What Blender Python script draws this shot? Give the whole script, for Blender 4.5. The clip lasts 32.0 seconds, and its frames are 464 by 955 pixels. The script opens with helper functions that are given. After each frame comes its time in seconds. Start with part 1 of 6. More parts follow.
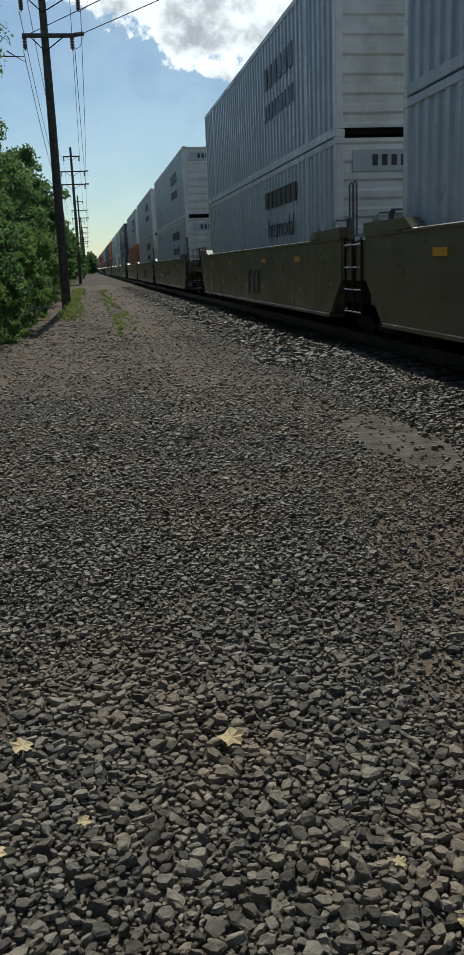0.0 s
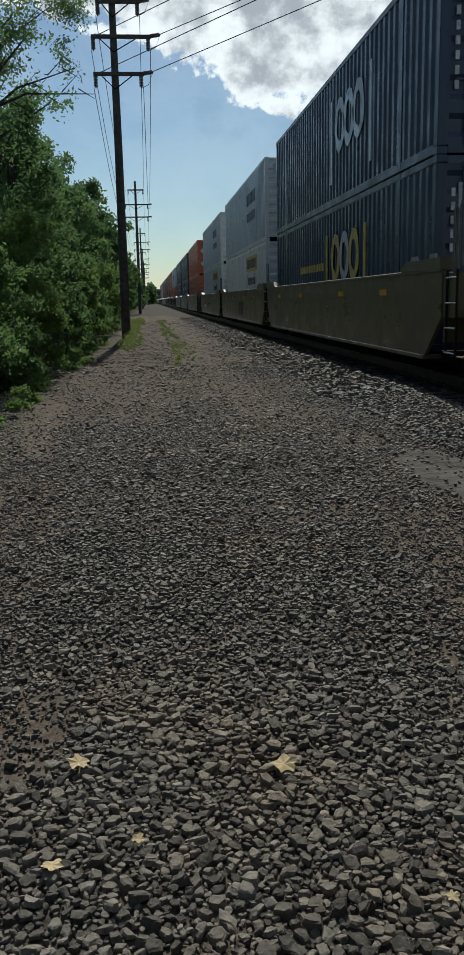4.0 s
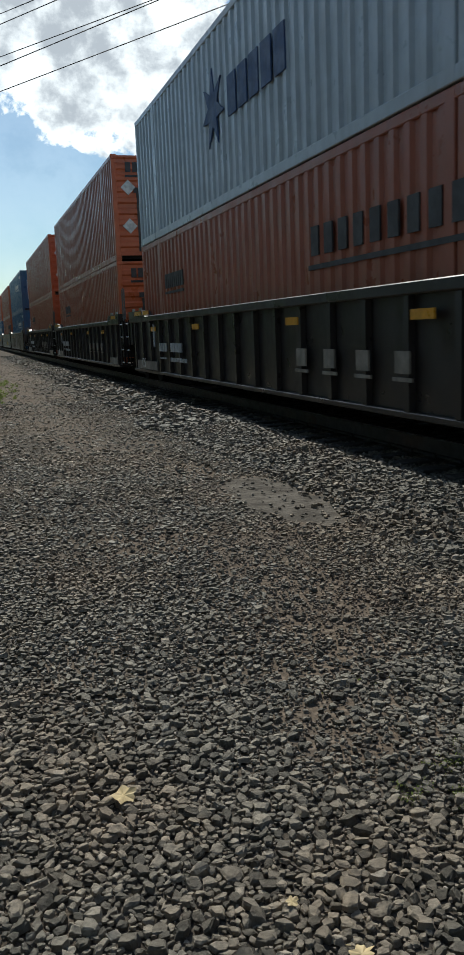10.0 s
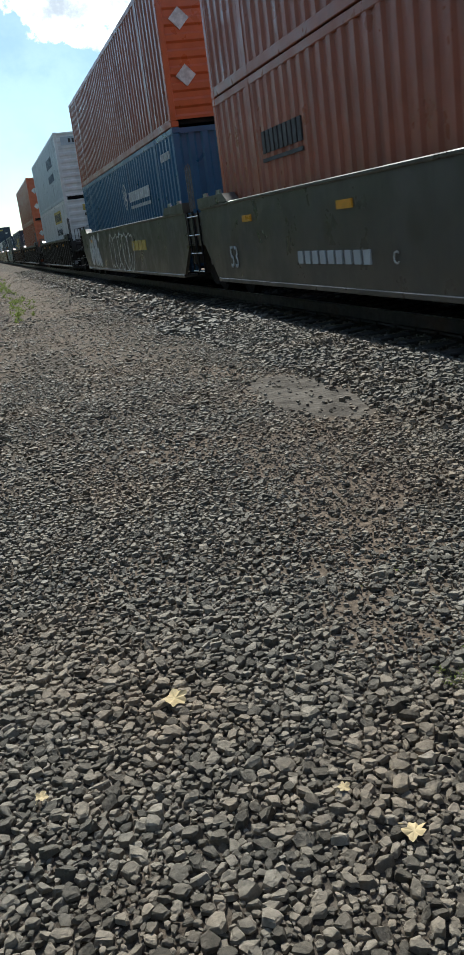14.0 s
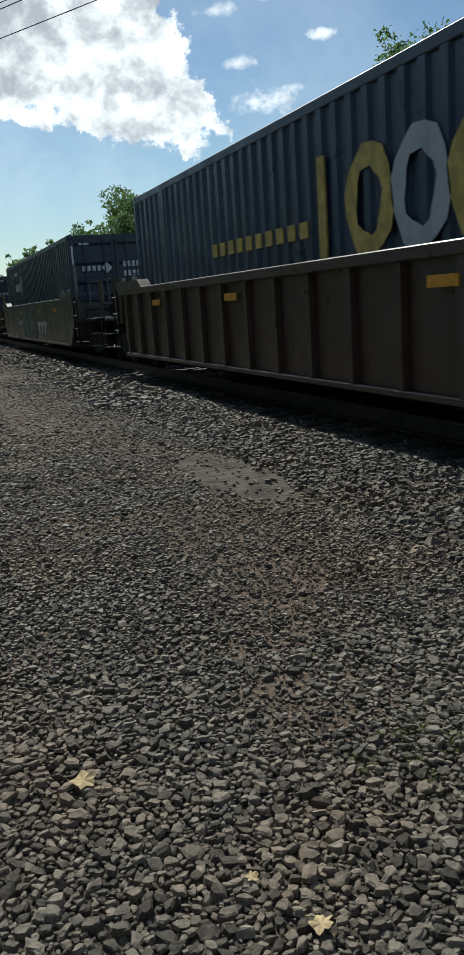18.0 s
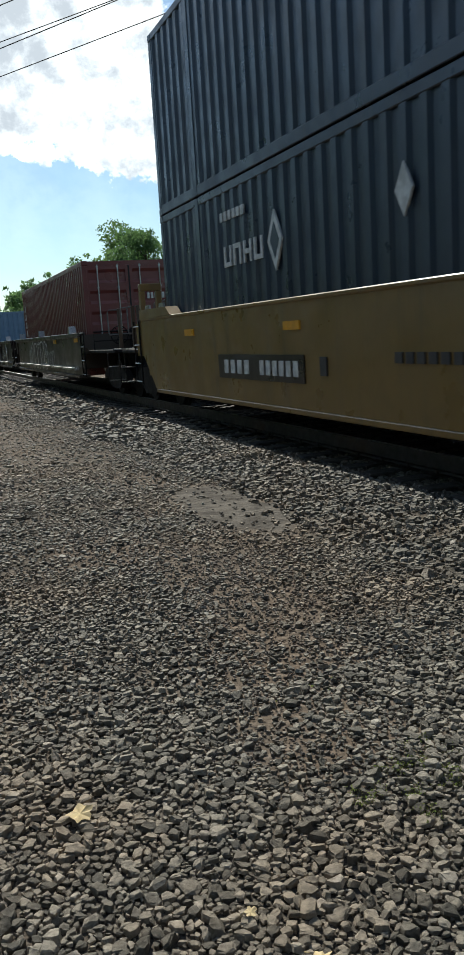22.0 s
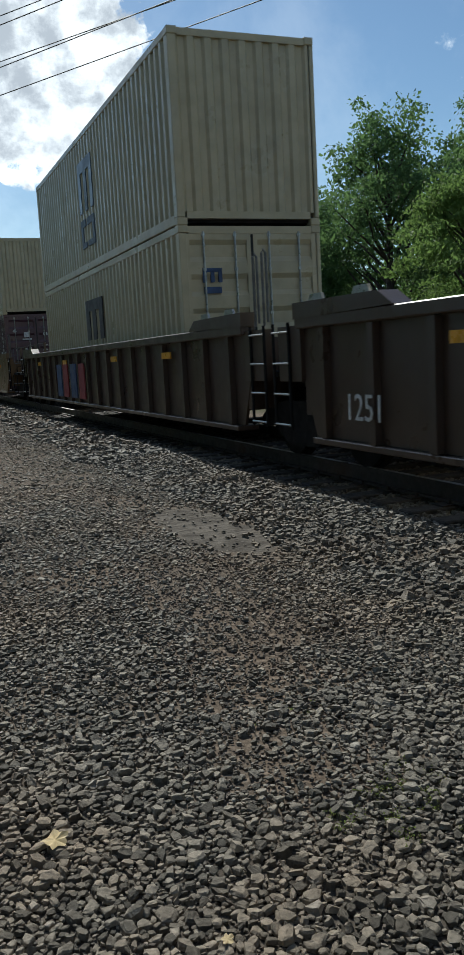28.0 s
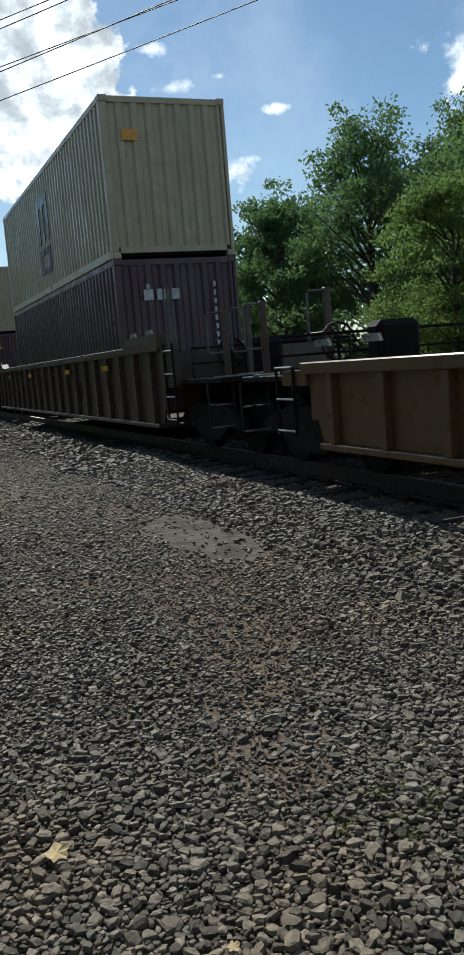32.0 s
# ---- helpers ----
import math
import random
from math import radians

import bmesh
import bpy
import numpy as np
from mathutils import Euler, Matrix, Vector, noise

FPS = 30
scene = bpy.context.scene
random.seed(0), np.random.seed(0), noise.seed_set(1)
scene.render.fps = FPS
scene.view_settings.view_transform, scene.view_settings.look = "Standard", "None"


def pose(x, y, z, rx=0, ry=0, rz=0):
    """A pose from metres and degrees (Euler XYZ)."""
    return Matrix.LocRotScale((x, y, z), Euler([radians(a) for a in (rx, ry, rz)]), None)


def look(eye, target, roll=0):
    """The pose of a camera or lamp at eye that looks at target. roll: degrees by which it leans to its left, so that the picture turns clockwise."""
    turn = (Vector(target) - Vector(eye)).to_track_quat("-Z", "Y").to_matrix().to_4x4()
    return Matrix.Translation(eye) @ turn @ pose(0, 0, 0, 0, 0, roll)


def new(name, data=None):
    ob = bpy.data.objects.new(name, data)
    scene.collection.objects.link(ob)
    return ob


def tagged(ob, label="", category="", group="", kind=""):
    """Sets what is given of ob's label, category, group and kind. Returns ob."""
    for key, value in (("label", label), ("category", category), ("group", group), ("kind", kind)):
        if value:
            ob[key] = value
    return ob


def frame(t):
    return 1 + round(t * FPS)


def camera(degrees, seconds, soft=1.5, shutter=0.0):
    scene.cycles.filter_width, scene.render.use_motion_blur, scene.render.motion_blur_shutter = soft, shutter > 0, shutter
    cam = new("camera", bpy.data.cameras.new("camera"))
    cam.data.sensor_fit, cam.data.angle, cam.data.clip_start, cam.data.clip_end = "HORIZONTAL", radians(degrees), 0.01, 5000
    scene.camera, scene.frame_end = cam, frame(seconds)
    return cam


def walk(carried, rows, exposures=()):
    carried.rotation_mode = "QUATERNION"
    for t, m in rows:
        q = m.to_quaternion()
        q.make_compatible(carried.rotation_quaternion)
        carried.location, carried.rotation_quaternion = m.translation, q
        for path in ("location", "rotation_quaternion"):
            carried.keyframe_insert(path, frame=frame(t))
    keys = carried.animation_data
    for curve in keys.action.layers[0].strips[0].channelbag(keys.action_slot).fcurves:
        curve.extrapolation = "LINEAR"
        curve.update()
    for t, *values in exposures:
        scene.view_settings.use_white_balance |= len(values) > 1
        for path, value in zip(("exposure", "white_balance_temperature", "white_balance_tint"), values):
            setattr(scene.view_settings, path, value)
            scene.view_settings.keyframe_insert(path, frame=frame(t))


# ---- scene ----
FOV = 30.14
PATH = (
    (0, 0.016, 0.093, 1.493, 8.67, -13.87, 2.23), (0.5, -0.036, 0.085, 1.489, 4.65, -13.76, 3.05),
    (1, -0.063, 0.051, 1.500, 2.53, -13.16, 3.37), (1.5, -0.033, 0.039, 1.500, 2.47, -11.77, 3.07),
    (2, -0.034, 0.038, 1.498, 3.51, -11.81, 2.71), (2.5, -0.033, 0.034, 1.500, 3.85, -11.75, 2.43),
    (3, -0.026, 0.034, 1.495, 4.27, -11.70, 2.21), (3.5, -0.031, 0.042, 1.492, 4.95, -11.78, 1.60),
    (4, -0.024, 0.044, 1.494, 5.22, -11.71, 1.18), (4.5, -0.028, 0.040, 1.499, 6.52, -10.64, 0.54),
    (6.5, -0.013, 0.022, 1.495, 6.27, -7.04, 1.72), (7, -0.011, 0.018, 1.498, 6.30, -7.22, 1.82),
    (7.5, -0.029, 0.030, 1.498, 6.35, -7.83, 1.23), (8, -0.041, 0.023, 1.496, 6.85, -7.70, 1.11),
    (8.5, -0.038, 0.028, 1.497, 7.42, -7.98, 0.37), (9, -0.027, 0.024, 1.494, 8.57, -8.53, 0.29),
    (9.5, -0.017, 0.009, 1.503, 11.75, -8.77, 1.59), (10, -0.001, -0.008, 1.483, 16.60, -9.78, 2.35),
    (10.5, -0.008, -0.001, 1.461, 16.87, -12.94, 4.93), (11, -0.005, 0.007, 1.462, 16.69, -13.68, 5.80),
    (11.5, 0.033, -0.029, 1.492, 16.48, -13.73, 8.10), (12, 0.021, -0.009, 1.505, 13.23, -14.98, 9.53),
    (12.5, 0.018, -0.007, 1.499, 11.95, -15.24, 10.14), (13, 0.020, -0.001, 1.494, 10.93, -15.97, 10.43),
    (13.5, 0.004, -0.004, 1.504, 13.23, -16.24, 9.03), (14, 0.020, 0.005, 1.499, 13.91, -16.27, 7.72),
    (14.5, 0.029, -0.006, 1.499, 14.53, -15.83, 6.75), (15, 0.032, -0.005, 1.502, 15.69, -15.12, 5.85),
    (15.5, 0.042, -0.004, 1.495, 16.95, -15.05, 5.57), (17.5, 0.016, -0.006, 1.498, 19.24, -12.00, 3.52),
    (18, 0.025, -0.015, 1.504, 19.44, -11.60, 3.79), (18.5, 0.026, -0.019, 1.503, 19.69, -11.29, 3.93),
    (19, 0.015, -0.015, 1.502, 19.73, -11.15, 3.99), (19.5, 0.009, -0.014, 1.502, 19.90, -11.12, 3.59),
    (20, 0.013, -0.019, 1.504, 19.90, -11.05, 3.45), (20.5, 0.011, -0.018, 1.503, 19.87, -10.56, 3.57),
    (21, 0.003, -0.022, 1.509, 19.92, -9.99, 3.36), (21.5, 0.003, -0.031, 1.511, 19.89, -9.67, 3.43),
    (22, 0.007, -0.029, 1.509, 19.91, -9.53, 3.49), (22.5, 0.002, -0.022, 1.507, 20.05, -9.65, 3.31),
    (23, -0.003, -0.009, 1.508, 19.47, -9.54, 2.52), (23.5, -0.003, -0.013, 1.506, 18.64, -9.32, 1.17),
    (24, -0.000, -0.020, 1.512, 18.16, -9.12, 1.10), (24.5, 0.006, -0.027, 1.508, 18.06, -8.80, 1.42),
    (25, -0.001, -0.024, 1.505, 18.44, -8.85, 1.62), (25.5, 0.003, -0.028, 1.503, 18.94, -8.79, 2.26),
    (27.5, 0.005, -0.028, 1.501, 20.89, -8.09, 2.67), (28, 0.016, -0.033, 1.504, 21.22, -8.08, 3.15),
    (28.5, 0.032, -0.035, 1.499, 21.63, -7.93, 4.12), (29, 0.016, -0.027, 1.494, 21.98, -7.98, 4.29),
    (29.5, 0.020, -0.028, 1.496, 21.94, -7.99, 4.97), (30, 0.013, -0.022, 1.493, 21.97, -7.95, 4.86),
    (30.5, 0.011, -0.022, 1.494, 21.99, -7.92, 4.94), (31, 0.008, -0.020, 1.492, 21.99, -7.83, 4.77),
    (31.5, 0.010, -0.021, 1.492, 22.00, -7.83, 4.81), (32, 0.010, -0.023, 1.495, 21.99, -7.67, 4.74))
SPEED = 22.0       # metres a second, towards -y
TRACK_X = 5.6      # the track's centre line
RAIL_Z = 0.20      # top of the rails


# seconds, stops, kelvin, tint
EXPOSURE = ((0.0, -0.1, 6000, 4), (1.0, -0.15, 5950, 4), (2.0, -0.3, 5900, 4), (3.0, -0.25, 5950, 4), (4.0, -0.25, 5950, 4), (7.0, -0.45, 6050, 4), (8.0, -0.02, 6050, 4), (9.0, -0.08, 5950, 4), (10.0, 0.1, 6000, 4),
            (11.0, 0.72, 6000, 4), (12.0, 0.65, 5900, 4), (13.0, 0.65, 5850, 4), (14.0, 0.62, 5800, 4), (15.0, 0.27, 5800, 4), (18.0, 0.02, 6000, 4), (20.0, 0.0, 6050, 4), (21.0, 0.0, 6050, 4), (22.0, 0.48, 6050, 4), (23.0, 0.2, 6050, 4),
            (24.0, -0.42, 6050, 4), (25.0, -0.25, 6050, 4), (28.0, 0.15, 5850, 4), (29.0, 0.15, 5800, 4), (30.0, 0.08, 5800, 4), (31.0, 0.2, 5850, 4), (32.0, 0.2, 5950, 4))


def seen_from(x, y, z, yaw, pitch, roll):
    """Camera pose: yaw to the right of +y, pitch up, roll in degrees."""
    a, b = radians(yaw), radians(pitch)
    way = Vector((math.sin(a) * math.cos(b), math.cos(a) * math.cos(b), math.sin(b)))
    eye = Vector((x, y, z))
    return look(eye, eye + way, -roll)


cam = camera(FOV, 32.0, soft=1.5, shutter=0.05)
walk(cam, [(r[0], seen_from(*r[1:])) for r in PATH], exposures=EXPOSURE)


# ---- world and sun ----
SUN_AZ, SUN_EL = 1.6, 42.0
SKY_K, SUN_K = 0.073, 4.0


class Nodes:
    """Small helper to write node trees line by line."""

    def __init__(self, tree):
        self.t = tree
        tree.nodes.clear()

    def add(self, kind, **kw):
        n = self.t.nodes.new(kind)
        for k, v in kw.items():
            if k == "inputs":
                for key, val in v.items():
                    self.put(n, key, val)
            elif k == "operation":
                n.operation = v
            elif k == "blend_type":
                n.blend_type = v
            elif k == "data_type":
                n.data_type = v
        return n

    def put(self, n, key, val):
        if isinstance(val, bpy.types.NodeSocket):
            self.t.links.new(val, n.inputs[key])
        else:
            n.inputs[key].default_value = val

    def math(self, op, a, b=0.0, c=0.0):
        n = self.add("ShaderNodeMath", operation=op)
        for i, v in enumerate((a, b, c)):
            self.put(n, i, v)
        return n.outputs[0]

    def mix(self, f, a, b, blend="MIX"):
        n = self.add("ShaderNodeMix", data_type="RGBA", blend_type=blend)
        self.put(n, 0, f), self.put(n, 6, a), self.put(n, 7, b)
        return n.outputs[2]

    def noise(self, vec, scale, detail=4.0, rough=0.6, dist=0.0):
        n = self.add("ShaderNodeTexNoise")
        if vec is not None:
            self.put(n, "Vector", vec)
        n.inputs["Scale"].default_value, n.inputs["Detail"].default_value = scale, detail
        n.inputs["Roughness"].default_value, n.inputs["Distortion"].default_value = rough, dist
        return n.outputs["Fac"]

    def ramp(self, f, lo, hi, a=0.0, b=1.0):
        n = self.add("ShaderNodeMapRange")
        n.interpolation_type = "SMOOTHSTEP"
        for k, v in (("Value", f), ("From Min", lo), ("From Max", hi), ("To Min", a), ("To Max", b)):
            self.put(n, k, v)
        return n.outputs[0]


def build_world():
    w = bpy.data.worlds.new("sky")
    scene.world = w
    w.use_nodes = True
    n = Nodes(w.node_tree)
    sky = n.add("ShaderNodeTexSky")
    sky.sky_type, sky.sun_disc = "NISHITA", False
    sky.sun_elevation, sky.sun_rotation = radians(SUN_EL), radians(SUN_AZ)
    sky.air_density, sky.dust_density, sky.ozone_density = 1.0, 0.3, 1.1
    co = n.add("ShaderNodeTexCoord").outputs["Generated"]
    sep = n.add("ShaderNodeSeparateXYZ", inputs={0: co})
    az = n.math("MULTIPLY", n.math("ARCTAN2", sep.outputs[0], sep.outputs[1]), 57.2958)
    el = n.math("MULTIPLY", n.math("ARCSINE", sep.outputs[2]), 57.2958)
    # cloud field in degrees
    flat = n.add("ShaderNodeCombineXYZ", inputs={0: n.math("MULTIPLY", az, 0.92), 1: el, 2: 3.0}).outputs[0]
    big = n.noise(flat, 0.15, 3.0, 0.5, 0.2)
    puff = n.noise(flat, 0.42, 8.0, 0.60, 0.05)
    billow = n.math("ABSOLUTE", n.math("MULTIPLY_ADD", n.noise(flat, 0.75, 5.0, 0.55), 2.0, -1.0))
    lump = n.math("ADD", n.math("MULTIPLY_ADD", big, 5.0, -2.5), n.math("MULTIPLY_ADD", puff, 6.4, -3.2))
    lump = n.math("ADD", lump, n.math("MULTIPLY_ADD", billow, 2.0, -0.4))
    # a bank of cumulus over the track: its underside and its right-hand edge
    under = n.math("SUBTRACT", el, n.math("MAXIMUM", n.math("MULTIPLY_ADD", az, -0.42, 14.4), n.math("MULTIPLY_ADD", az, -0.23, 13.1)))
    side = n.math("SUBTRACT", n.math("MULTIPLY_ADD", el, -0.5, 27.0), az)
    over = n.math("MULTIPLY", n.math("SUBTRACT", 34.0, el), 0.7)
    left = n.math("MULTIPLY", n.math("ADD", az, 34.0), 0.7)
    dense = n.math("ADD", n.math("MINIMUM", n.math("MINIMUM", under, side), n.math("MINIMUM", over, left)), lump)

    def cloud(a0, e0, ra, re, weight):
        x = n.math("DIVIDE", n.math("SUBTRACT", az, a0), ra)
        y = n.math("DIVIDE", n.math("SUBTRACT", el, e0), re)
        r = n.math("SQRT", n.math("ADD", n.math("MULTIPLY", x, x), n.math("MULTIPLY", y, y)))
        body = n.math("ADD", n.math("MULTIPLY", n.math("SUBTRACT", 1.0, r), 2.2), n.math("MULTIPLY", lump, 1.0))
        return n.math("MULTIPLY", n.ramp(body, 0.0, 2.0), weight)

    cover = n.ramp(dense, 0.0, 0.75)
    # the last three clouds lie out of view, added for the light they give
    for row in ((20.2, 16.9, 2.6, 0.75, 0.65), (23.2, 17.3, 1.5, 0.5, 0.75), (19.3, 19.0, 1.2, 0.6, 0.75), (26.8, 15.2, 1.1, 0.45, 0.85), (21.4, 14.0, 2.3, 0.6, 0.7), (22.2, 11.8, 3.4, 1.3, 0.9), (39.0, 15.4, 3.6, 3.0, 1.0), (60.0, 24.0, 12.0, 6.0, 1.0), (-60.0, 30.0, 14.0, 8.0, 1.0), (150.0, 40.0, 20.0, 9.0, 1.0)):
        cover = n.math("MAXIMUM", cover, cloud(*row))
    haze = n.math("MULTIPLY", n.ramp(n.noise(flat, 0.09, 6.0, 0.62, 0.3), 0.38, 0.66), 0.12)
    cover = n.math("MAXIMUM", cover, haze)
    shade = n.math("ADD", n.math("MULTIPLY", dense, 0.55), n.math("MULTIPLY_ADD", n.noise(flat, 0.36, 9.0, 0.60, 0.08), 30.0, -16.0))
    thick = n.ramp(shade, -3.0, 4.6)
    tone = n.mix(thick, (1.16, 1.16, 1.14, 1), (0.50, 0.52, 0.55, 1))
    blue = n.add("ShaderNodeVectorMath", operation="MULTIPLY", inputs={0: sky.outputs[0], 1: (SKY_K * 0.90, SKY_K * 0.98, SKY_K)})
    out = n.mix(cover, blue.outputs[0], tone)
    bg = n.add("ShaderNodeBackground", inputs={"Color": out})
    bg.inputs["Strength"].default_value = 1.0
    n.t.links.new(bg.outputs[0], n.add("ShaderNodeOutputWorld").inputs[0])


build_world()
lamp = bpy.data.lights.new("sun", "SUN")
lamp.energy, lamp.angle, lamp.color = SUN_K, radians(0.6), (1.0, 0.92, 0.80)
sun = new("sun", lamp)
_a, _e = radians(SUN_AZ), radians(SUN_EL)
sun.matrix_world = look((60 * math.sin(_a), 60 * math.cos(_a), 60), (60 * math.sin(_a) - math.sin(_a) * math.cos(_e), 60 * math.cos(_a) - math.cos(_a) * math.cos(_e), 60 - math.sin(_e)))


# ---- materials ----
def material(name, base, rough=0.6, metal=0.0, spec=0.5, grain=0.0, scale=8.0, dirt=None, dirt_amount=0.4, dirt_scale=1.2, bump=0.0, streak=False, vary=0.0):
    """Painted or raw surface: base colour, fine grain, larger dirt patches or vertical streaks, and bump."""
    m = bpy.data.materials.new(name)
    m.use_nodes = True
    n = Nodes(m.node_tree)
    co = n.add("ShaderNodeTexCoord").outputs["Object"]
    rnd = n.add("ShaderNodeObjectInfo").outputs["Random"]
    off = n.add("ShaderNodeVectorMath", operation="ADD", inputs={0: co})
    n.t.links.new(n.math("MULTIPLY", rnd, 37.0), off.inputs[1])
    co = off.outputs[0]
    col = (*base, 1.0)
    if vary:
        hsv = n.add("ShaderNodeHueSaturation")
        hsv.inputs["Color"].default_value = col
        n.put(hsv, "Value", n.math("MULTIPLY_ADD", rnd, vary * 2, 1.0 - vary))
        col = hsv.outputs[0]
    if grain:
        g = n.noise(co, scale, 5.0)
        dark = n.mix(1.0, col, (1 - grain, 1 - grain, 1 - grain, 1), "MULTIPLY")
        col = n.mix(n.ramp(g, 0.35, 0.65), dark, col)
    if dirt:
        if streak:
            st = n.add("ShaderNodeVectorMath", operation="MULTIPLY", inputs={0: co, 1: (1.0, 4.0, 0.25)}).outputs[0]
        else:
            st = co
        d = n.ramp(n.noise(st, dirt_scale, 6.0, 0.65), 0.48, 0.72)
        col = n.mix(n.math("MULTIPLY", d, dirt_amount), col, (*dirt, 1.0))
    b = n.add("ShaderNodeBsdfPrincipled", inputs={"Base Color": col, "Metallic": metal, "Specular IOR Level": spec})
    r = n.noise(co, scale * 0.6, 4.0)
    n.put(b, "Roughness", n.ramp(r, 0.3, 0.7, max(0.05, rough - 0.1), min(1.0, rough + 0.12)))
    if bump:
        bp = n.add("ShaderNodeBump", inputs={"Height": n.noise(co, scale * 1.7, 6.0, 0.7)})
        bp.inputs["Strength"].default_value, bp.inputs["Distance"].default_value = 0.6, bump
        n.t.links.new(bp.outputs[0], b.inputs["Normal"])
    n.t.links.new(b.outputs[0], n.add("ShaderNodeOutputMaterial").inputs[0])
    return m


def leaf_material(name, a, b, shine=0.62):
    m = bpy.data.materials.new(name)
    m.use_nodes = True
    n = Nodes(m.node_tree)
    isl = n.add("ShaderNodeNewGeometry").outputs["Random Per Island"]
    co = n.add("ShaderNodeTexCoord").outputs["Object"]
    f = n.math("ADD", n.math("MULTIPLY", isl, 0.55), n.math("MULTIPLY", n.noise(co, 0.7, 3.0), 0.5))
    col = n.mix(f, (*a, 1), (*b, 1))
    p = n.add("ShaderNodeBsdfPrincipled", inputs={"Base Color": col, "Roughness": shine, "Specular IOR Level": 0.3})
    tr = n.add("ShaderNodeBsdfTranslucent", inputs={"Color": n.mix(0.5, col, (0.20, 0.33, 0.10, 1))})
    mx = n.add("ShaderNodeMixShader", inputs={0: 0.52, 1: p.outputs[0], 2: tr.outputs[0]})
    n.t.links.new(mx.outputs[0], n.add("ShaderNodeOutputMaterial").inputs[0])
    return m


def ground_material():
    """Compacted grey-brown fines with grit, browner wheel tracks and a smooth grey dirt patch; shade in the gaps
    between stones is painted dark.
    """
    m = bpy.data.materials.new("gravel_bed")
    m.use_nodes = True
    n = Nodes(m.node_tree)
    co = n.add("ShaderNodeTexCoord").outputs["Object"]
    grit = n.noise(co, 55.0, 6.0, 0.75)
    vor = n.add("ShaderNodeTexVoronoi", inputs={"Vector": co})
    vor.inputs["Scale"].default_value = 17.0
    patch = n.noise(co, 0.9, 6.0, 0.65)
    fines = n.add("ShaderNodeAttribute")
    fines.attribute_name = "fines"
    packed = n.ramp(n.math("ADD", fines.outputs["Fac"], n.math("MULTIPLY_ADD", n.noise(co, 5.0, 5.0, 0.7), 0.5, -0.25)), 0.15, 0.75)
    # darker where loose stones lie: the shade in their gaps, put into the colour
    low = n.mix(packed, (0.048, 0.041, 0.033, 1), (0.120, 0.095, 0.071, 1))
    col = n.mix(n.ramp(grit, 0.35, 0.7), low, n.mix(packed, (0.15, 0.128, 0.105, 1), (0.275, 0.222, 0.173, 1)))
    col = n.mix(n.ramp(patch, 0.4, 0.65), col, n.mix(1.0, col, (1.05, 0.97, 0.90, 1), "MULTIPLY"))
    # stone cells with pale middles; shade between them is painted as dark edges
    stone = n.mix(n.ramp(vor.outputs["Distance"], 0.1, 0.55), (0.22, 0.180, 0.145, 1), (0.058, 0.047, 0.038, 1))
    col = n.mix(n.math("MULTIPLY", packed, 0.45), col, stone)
    # washed-out dirt patch beside the ballast, and paler wheel tracks
    sp = n.add("ShaderNodeSeparateXYZ", inputs={0: co})
    wob = n.math("MULTIPLY_ADD", n.noise(co, 2.2, 5.0), 0.5, -0.25)
    py = n.math("SUBTRACT", sp.outputs[1], 7.1)
    px = n.math("SUBTRACT", n.math("SUBTRACT", sp.outputs[0], 2.53), n.math("MULTIPLY", py, 0.02))
    px, py = n.math("DIVIDE", n.math("ADD", px, wob), 0.40), n.math("DIVIDE", n.math("ADD", py, wob), 1.3)
    rr = n.math("ADD", n.math("MULTIPLY", px, px), n.math("MULTIPLY", py, py))
    wash = n.ramp(rr, 1.25, 0.65)
    col = n.mix(wash, col, n.mix(n.ramp(n.noise(co, 3.0, 8.0, 0.72), 0.35, 0.65), (0.065, 0.056, 0.047, 1), (0.15, 0.132, 0.112, 1)))
    # soil and leaf litter under the bushes and trees
    sep = n.add("ShaderNodeSeparateXYZ", inputs={0: co})
    edge = n.math("ADD", sep.outputs[0], n.math("MULTIPLY", n.noise(co, 0.8, 4.0), 1.6))
    soil = n.math("MAXIMUM", n.ramp(edge, -0.6, -1.4), n.ramp(edge, 9.0, 10.5))
    col = n.mix(soil, col, n.mix(n.noise(co, 6.0, 6.0, 0.7), (0.045, 0.05, 0.02, 1), (0.10, 0.085, 0.05, 1)))
    b = n.add("ShaderNodeBsdfPrincipled", inputs={"Base Color": col, "Roughness": 1.0, "Specular IOR Level": 0.12})
    h = n.math("ADD", n.math("MULTIPLY", grit, 0.35), n.ramp(vor.outputs["Distance"], 0.0, 0.6, 1.0, 0.0))
    bp = n.add("ShaderNodeBump", inputs={"Height": h})
    bp.inputs["Strength"].default_value, bp.inputs["Distance"].default_value = 0.6, 0.016
    n.t.links.new(bp.outputs[0], b.inputs["Normal"])
    n.t.links.new(b.outputs[0], n.add("ShaderNodeOutputMaterial").inputs[0])
    return m


